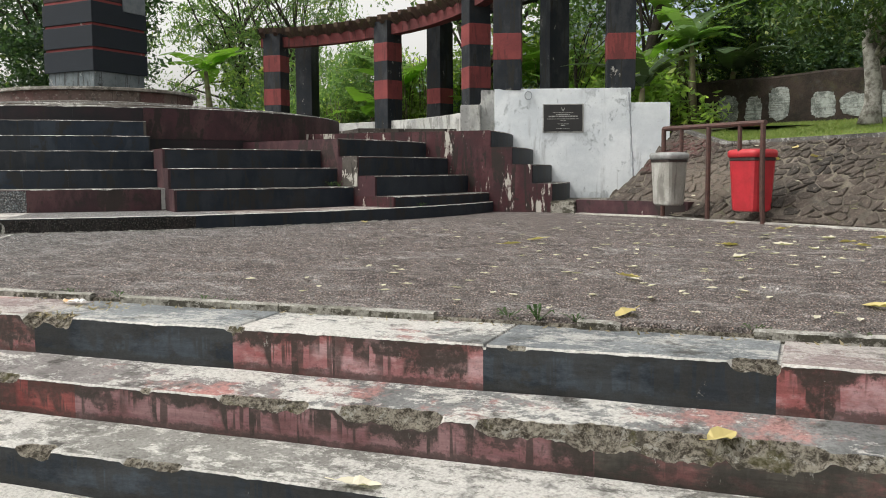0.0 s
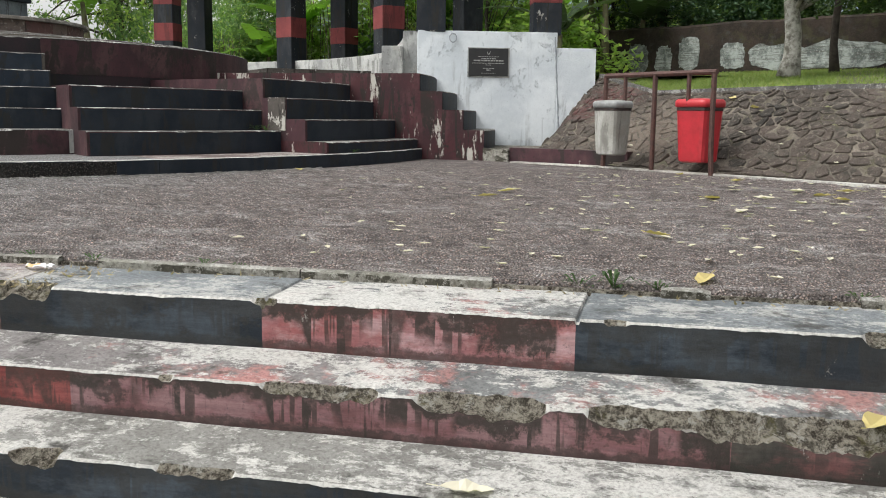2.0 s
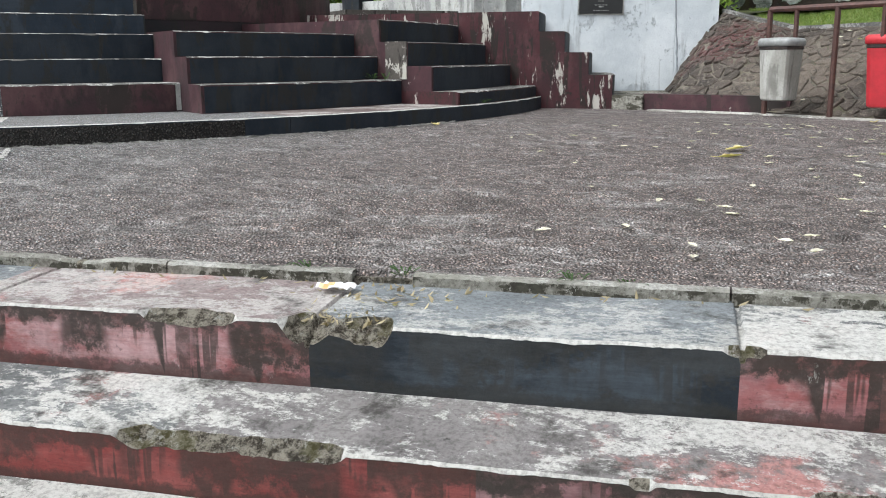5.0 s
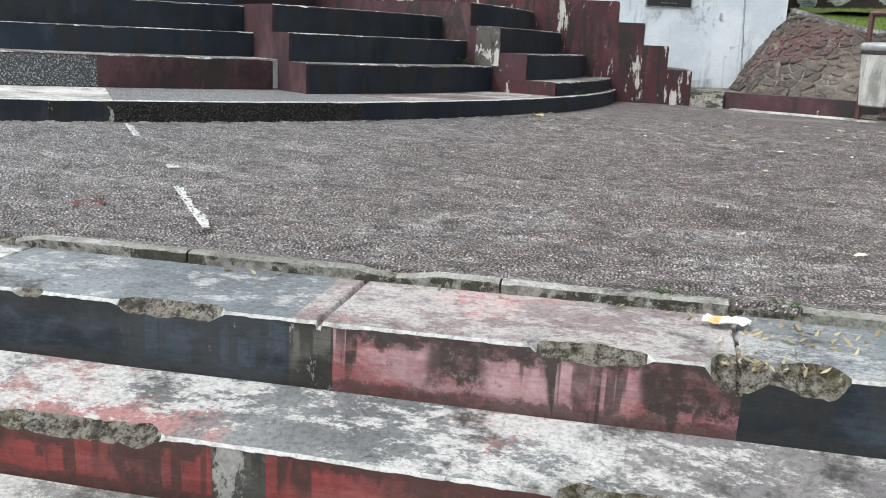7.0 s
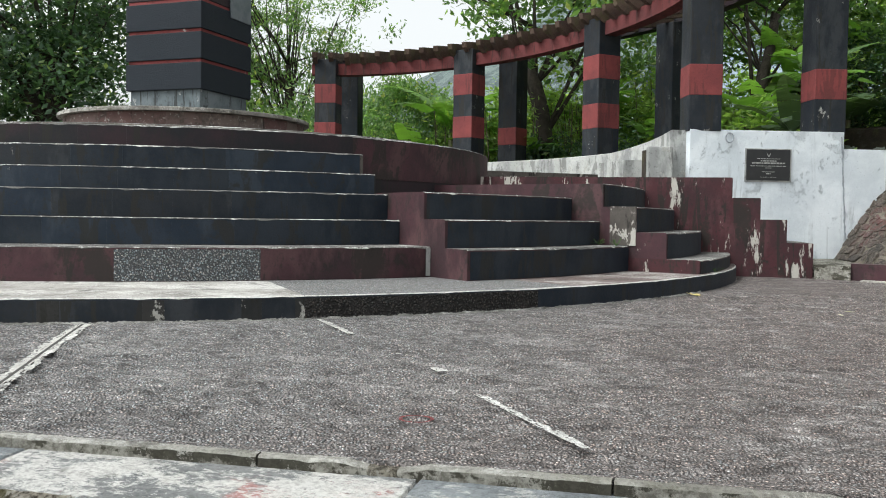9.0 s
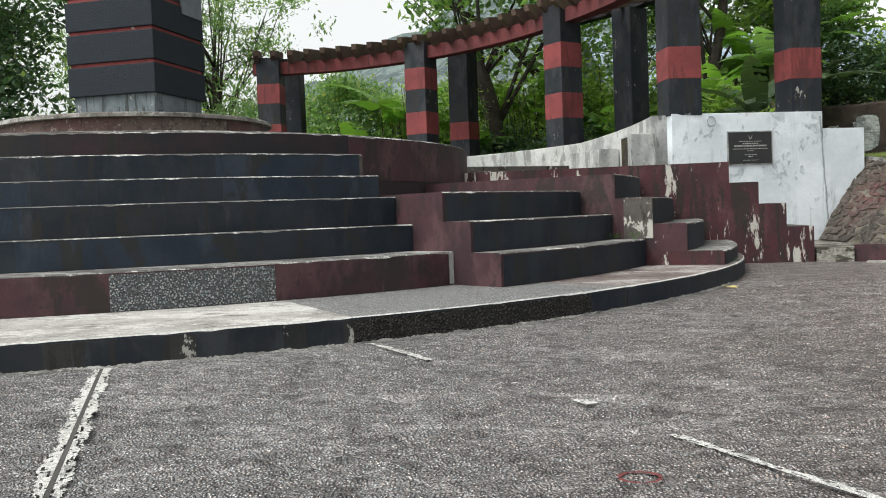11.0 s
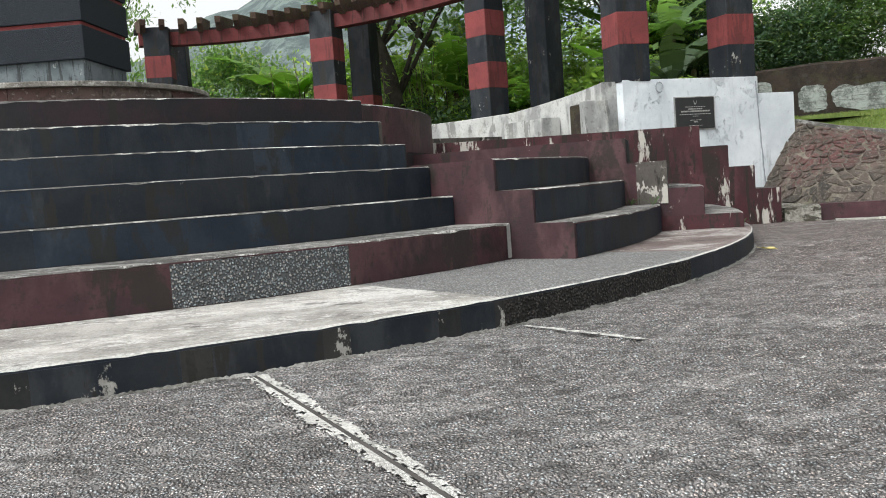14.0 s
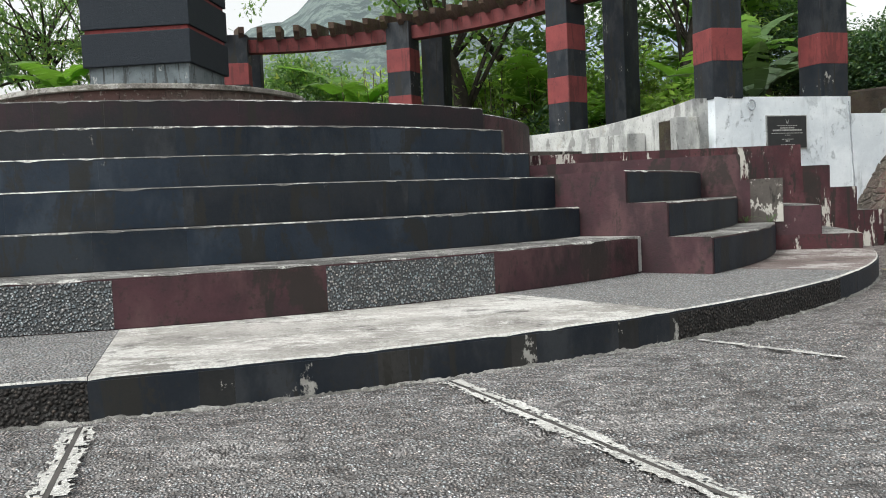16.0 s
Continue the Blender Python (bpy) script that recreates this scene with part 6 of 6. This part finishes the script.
# ---- far house and hills ----
def house():
    g = thing("house", "pale house with a blue-grey sheet roof behind the trees", "house", at=pose(-1.0, 29.0, 0.6, 0, 0, 12))
    part("wall", box(-4, -2.5, 0, 4, 2.5, 4.2), HOUSE, g)
    bm = bmesh.new()
    for s in (-1, 1):
        vs = [bm.verts.new(v) for v in ((-4.5, s * 3.1, 3.9), (4.5, s * 3.1, 3.9), (4.5, 0, 6.0), (-4.5, 0, 6.0), (-4.5, s * 3.1, 3.8), (4.5, s * 3.1, 3.8), (4.5, 0, 5.9), (-4.5, 0, 5.9))]
        for f in ((0, 1, 2, 3), (4, 5, 6, 7), (0, 1, 5, 4), (1, 2, 6, 5), (0, 3, 7, 4)):
            bm.faces.new([vs[i] for i in f])
    part("roof", bm, ROOF, g, "corrugated blue-grey roof")
    for x in (-2.5, 0.2, 2.4):
        w = part("window", box(x - 0.5, -2.56, 1.3, x + 0.5, -2.48, 2.5), HOUSE, g)
        part("pane", box(x - 0.42, -2.58, 1.38, x + 0.42, -2.565, 2.42), PLAQUE, w)


house()


def hill():
    marks = [(20, 0.03), (45, 0.05), (60, 0.08), (75, 0.15), (87, 0.24), (96, 0.255), (101, 0.212), (106, 0.165), (111, 0.125), (122, 0.075), (135, 0.045), (170, 0.03), (215, 0.02)]
    bm = bmesh.new()
    rows = []
    for i in range(196):
        a = 20 + i
        for (a0, h0), (a1, h1) in zip(marks, marks[1:]):
            if a0 <= a <= a1:
                h = h0 + (h1 - h0) * smooth(a, a0, a1)
        row = []
        for r, f in ((160, 0.0), (200, 0.25), (250, 0.6), (300, 0.88), (340, 1.0), (420, 0.8)):
            x, y = CX + r * math.cos(radians(a)), CY + r * math.sin(radians(a))
            row.append(bm.verts.new((x, y, f * (h * 340 + 8 * noise.noise((x * 0.02, y * 0.02, 1)) + 5 * noise.noise((x * 0.09, y * 0.09, 3)) + 2.5 * noise.noise((x * 0.27, y * 0.27, 5))))))
        rows.append(row)
    for p, q in zip(rows, rows[1:]):
        for j in range(5):
            bm.faces.new((p[j], q[j], q[j + 1], p[j + 1]))
    # No air between: the haze on these hills is part of HILL's colour.
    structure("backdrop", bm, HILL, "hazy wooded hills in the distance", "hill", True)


hill()


# ---- fallen leaves, weeds, rubble ----
def fallen_mesh(seed, size):
    rnd = random.Random(seed)
    bm = bmesh.new()
    n, rows = 8, []
    curl = rnd.uniform(0.1, 0.3)
    for j in range(n + 1):
        f = j / n
        w = 0.22 * math.sin(math.pi * f) ** 0.8
        x = f - 0.5
        z = curl * (x * x) * 0.8 + 0.01
        rows.append([bm.verts.new((x * size, s * w * size, (z + abs(s) * w * rnd.uniform(0.2, 0.6)) * size)) for s in (-1, 0, 1)])
    for p, q in zip(rows, rows[1:]):
        for k in range(2):
            bm.faces.new((p[k], p[k + 1], q[k + 1], q[k]))
    add_tube(bm, [(-0.5 * size, 0, curl * 0.2 * size + 0.01 * size), (-0.72 * size, 0.03 * size, 0.012)], 0.012 * size, 4)
    me = bpy.data.meshes.new("fallen_leaf")
    bm.to_mesh(me)
    bm.free()
    return me


def drop_leaves():
    big = [fallen_mesh(s, 0.15) for s in (1, 2, 3)]
    small = [fallen_mesh(s, 0.058) for s in (4, 5, 6)]
    for k, me in enumerate(big + small):
        me.materials.append(FALLEN if k in (0, 2) else FALLEN_PALE)
    rnd = random.Random(9)

    def lay(me, x, y, z, label, tip=0.0):
        ob = new("fallen_leaf", me)
        ob.matrix_world = Matrix.Translation((x, y, z)) @ Euler((tip + rnd.uniform(-0.12, 0.12), rnd.uniform(-0.1, 0.1), rnd.uniform(0, 6.28))).to_matrix().to_4x4()
        tagged(ob, label, "leaf", "fallen leaves")

    for x, y in ((-0.43, 5.69), (-0.88, 4.56), (-0.69, 3.50), (0.25, 4.0), (-2.05, 6.16), (-2.0, 6.62), (-0.57, 6.58), (-0.02, 6.4), (0.21, 7.11), (0.08, 7.46), (-0.22, 6.7), (-4.36, 8.26), (-0.78, 9.2), (0.3, 6.8), (0.45, 7.6), (-0.3, 8.5)):
        lay(big[rnd.randrange(3)], x, y, plat_z(x, y) + 0.004, "large yellow fallen leaf on the rough paving")
    lay(big[0], -0.25, 2.77, 0.69, "large yellow fallen leaf on the broken step edge", 0.3)
    lay(big[1], -1.30, 2.40, 0.522, "large yellow fallen leaf on the pale step")
    for k in range(210):
        x = rnd.gauss(-0.5, 1.25)
        y = rnd.uniform(3.5, 9.0)
        if x > 1.5 or y > 9.3 - (x + 0.6) * 0.75:
            continue
        lay(small[rnd.randrange(3)], x, y, plat_z(x, y) + 0.004, "small pale fallen leaf on the rough paving")
    for k in range(26):
        u, v = rnd.uniform(2.2, 4.6), rnd.uniform(0.05, 0.9)
        p = slope_at(u, v)
        lay((small + big)[rnd.randrange(4)], p.x, p.y, p.z + 0.035, "dry fallen leaf on the stone slope", 0.4)


drop_leaves()


def weeds():
    rnd = random.Random(5)
    for k, (x, big) in enumerate(((-1.0, 1.0), (-1.12, 0.6), (-0.85, 0.5), (-2.55, 0.6), (-2.4, 0.4), (-3.3, 0.5), (-3.02, 0.5), (-0.2, 0.5), (0.15, 0.4))):
        y = kerb_y(x) + 0.03
        bm = bmesh.new()
        root = bm.verts.new((x, y, 0.912))
        for j in range(14):
            a, r = rnd.uniform(0, 6.28), rnd.uniform(0.03, 0.09) * big
            h = rnd.uniform(0.02, 0.07) * big
            d, s = Vector((math.cos(a), math.sin(a), 0)), Vector((-math.sin(a), math.cos(a), 0)) * 0.007 * big
            o = Vector((x + rnd.uniform(-0.05, 0.05), y + rnd.uniform(-0.02, 0.02), 0.915))
            vs = [root] + [bm.verts.new(v) for v in (o + d * r * 0.5 + s + Vector((0, 0, h)), o + d * r + Vector((0, 0, h * 0.7)), o + d * r * 0.5 - s + Vector((0, 0, h)))]
            bm.faces.new(vs)
        tagged(link_bm("weed", bm, LEAF_HEDGE), "small green weed growing in the kerb joint", "weed", "weeds along the kerb")


weeds()


def stair_weeds():
    rnd = random.Random(15)
    for p, big in ((polar(5.80, -20.6, 1.325), 1.0), (polar(5.62, -20.3, 1.33), 0.8), (polar(6.5, -15.0, 1.10), 0.7)):
        bm = bmesh.new()
        root = bm.verts.new(p - Vector((0, 0, 0.005)))
        for j in range(18):
            a, r, h = rnd.uniform(0, 6.28), rnd.uniform(0.02, 0.06) * big, rnd.uniform(0.02, 0.08) * big
            d, s = Vector((math.cos(a), math.sin(a), 0)), Vector((-math.sin(a), math.cos(a), 0)) * 0.004
            o = p + Vector((rnd.uniform(-0.06, 0.06), rnd.uniform(-0.06, 0.06), -0.005))
            bm.faces.new([root] + [bm.verts.new(v) for v in (o + d * r * 0.5 + s + Vector((0, 0, h)), o + d * r + Vector((0, 0, h * 0.8)), o + d * r * 0.5 - s + Vector((0, 0, h)))])
        tagged(link_bm("weed", bm, LEAF_HEDGE), "dry green weed growing beside the stairs", "weed", "weeds on the stairs")


stair_weeds()


def rubble():
    rnd = random.Random(8)
    bm = bmesh.new()
    for k in range(1500):
        t = rnd.random()
        if t < 0.35:
            x, y, z = rnd.gauss(-3.1, 0.12), kerb_y(-3.1) + rnd.uniform(-0.33, -0.03), 0.87
            z -= 0.05 if y < kerb_y(x) - 0.22 else 0.0
        elif t < 0.7:
            x, z = rnd.uniform(-5, 1), 0.87
            y = kerb_y(x) - rnd.uniform(0.0, 0.05)
        else:
            i = rnd.choice((1, 2))
            x, z = rnd.uniform(-4.5, 0.5), STEP_Z[i]
            y = kerb_y(x) + STEP_OFFSETS[i - 1] - rnd.uniform(0.01, 0.06)
        s = rnd.uniform(0.0015, 0.005)
        add_box(bm, -s, -s * 0.8, 0, s, s * 0.8, s * 1.1, Matrix.Translation((x, y, z + 0.002)) @ Euler((rnd.uniform(-0.4, 0.4), rnd.uniform(-0.4, 0.4), rnd.uniform(0, 3))).to_matrix().to_4x4())
    tagged(link_bm("rubble", bm, CHIP), "crumbled concrete grit and dry litter on the steps", "rubble", "", "stuff")


rubble()


def leaf_litter():
    """Dry leaf scraps and straw caught in the broken step edge."""
    rnd = np.random.RandomState(6)
    x = np.concatenate([rnd.normal(-3.08, 0.07, 150), rnd.normal(-3.05, 0.14, 60), rnd.uniform(-4.6, 0.4, 90)])
    y = KERB_Y + KERB_SLOPE * (x + 2.5) - np.concatenate([rnd.uniform(0.22, 0.31, 150), rnd.uniform(0.01, 0.2, 60), rnd.uniform(0.005, 0.06, 90)])
    z = np.concatenate([0.862 + rnd.uniform(0.0, 0.022, 150), np.full(60, 0.893), np.full(90, 0.899)])
    ob = new("leaf_litter", leaf_mesh("leaf_litter", np.stack([x, y, z], 1), 0.030, STRAW, 7, 0.0, 3.4))
    tagged(ob, "dry pale leaf scraps and straw on the top step", "leaf litter", "", "stuff")


leaf_litter()


def wrapper():
    """A crumpled scrap of plastic packaging."""
    bm = bmesh.new()
    grid = []
    for i in range(9):
        row = []
        for j in range(6):
            u, v = i / 8 - 0.5, j / 5 - 0.5
            h = 0.012 + 0.014 * noise.noise((u * 5, v * 5, 2)) + 0.008 * noise.noise((u * 13, v * 13, 4))
            row.append(bm.verts.new((u * 0.105, v * 0.05 + 0.012 * math.sin(u * 5), max(0.002, h))))
        grid.append(row)
    for i in range(8):
        for j in range(5):
            f = bm.faces.new((grid[i][j], grid[i + 1][j], grid[i + 1][j + 1], grid[i][j + 1]))
            f.material_index = 1 if i in (1, 2) else 0
    bmesh.ops.transform(bm, matrix=pose(-3.17, 3.125, 0.897, 0, 0, -14), verts=bm.verts)
    tagged(link_bm("wrapper", bm, [SCRAP, SCRAP_PRINT]), "crumpled white and orange plastic wrapper on the step", "litter")


wrapper()


# ---- kerb stones and slope stones ----
def kerb_stones():
    """Long thin kerb lengths, worn on top; a few have broken away."""
    rnd = random.Random(2)
    line = structure("kerb", strip([(x, kerb_y(x) + 0.045, 0.0) for x in (-20, -10, 0, 12)], 0.06, 0.80, 0.908), CHIP, "crumbled concrete bed under the platform kerb", "kerb")
    x = -9.0
    while x < 3.5:
        n = rnd.uniform(0.45, 1.1)
        n = next((max(0.12, lo - x) for lo, hi in KERB_GAPS if x < lo < x + n), n)
        hole = next((hi for lo, hi in KERB_GAPS if lo - 0.02 <= x < hi - 0.02), None)
        if hole is not None:
            x = hole
            continue
        bm = bmesh.new()
        m = max(5, int(n / 0.02))
        last = None
        for k in range(m + 1):
            xx = x + 0.003 + (n - 0.006) * k / m
            bite = max(0.0, noise.noise((xx * 2.6, 3, 1)) - 0.28) * 0.07 + max(0.0, noise.noise((xx * 9, 5, 1)) - 0.35) * 0.03
            y = kerb_y(xx) - 0.004 + 0.005 * noise.noise((xx * 17, 1, 1)) + 0.3 * bite
            w = 0.006 + 0.007 * max(0.0, noise.noise((xx * 16, 4, 1)))
            t = 0.9275 + 0.003 * noise.noise((xx * 3, 8, 1)) - min(0.03, bite) + 0.002 * noise.noise((xx * 40, 8, 1))
            row = [bm.verts.new((xx, y + a, z)) for a, z in ((0.0, 0.862), (0.0, t - w), (w, t), (0.034, t + 0.001), (0.034, 0.89))]
            if last:
                for j in range(4):
                    f = bm.faces.new((last[j], last[j + 1], row[j + 1], row[j]))
                    f.material_index = 2 if bite > 0.012 else (1 if j in (1, 2) else 0)
            else:
                bm.faces.new(row)
            last = row
        bm.faces.new(last[::-1])
        part("kerb_stone", bm, [KERB, KERB_TOP, CHIP], line)
        x += n


KERB_GAPS = [(-7.2, -7.05), (-3.16, -2.99), (-1.42, -0.84), (-0.67, -0.2)]
kerb_stones()
lay_stones()
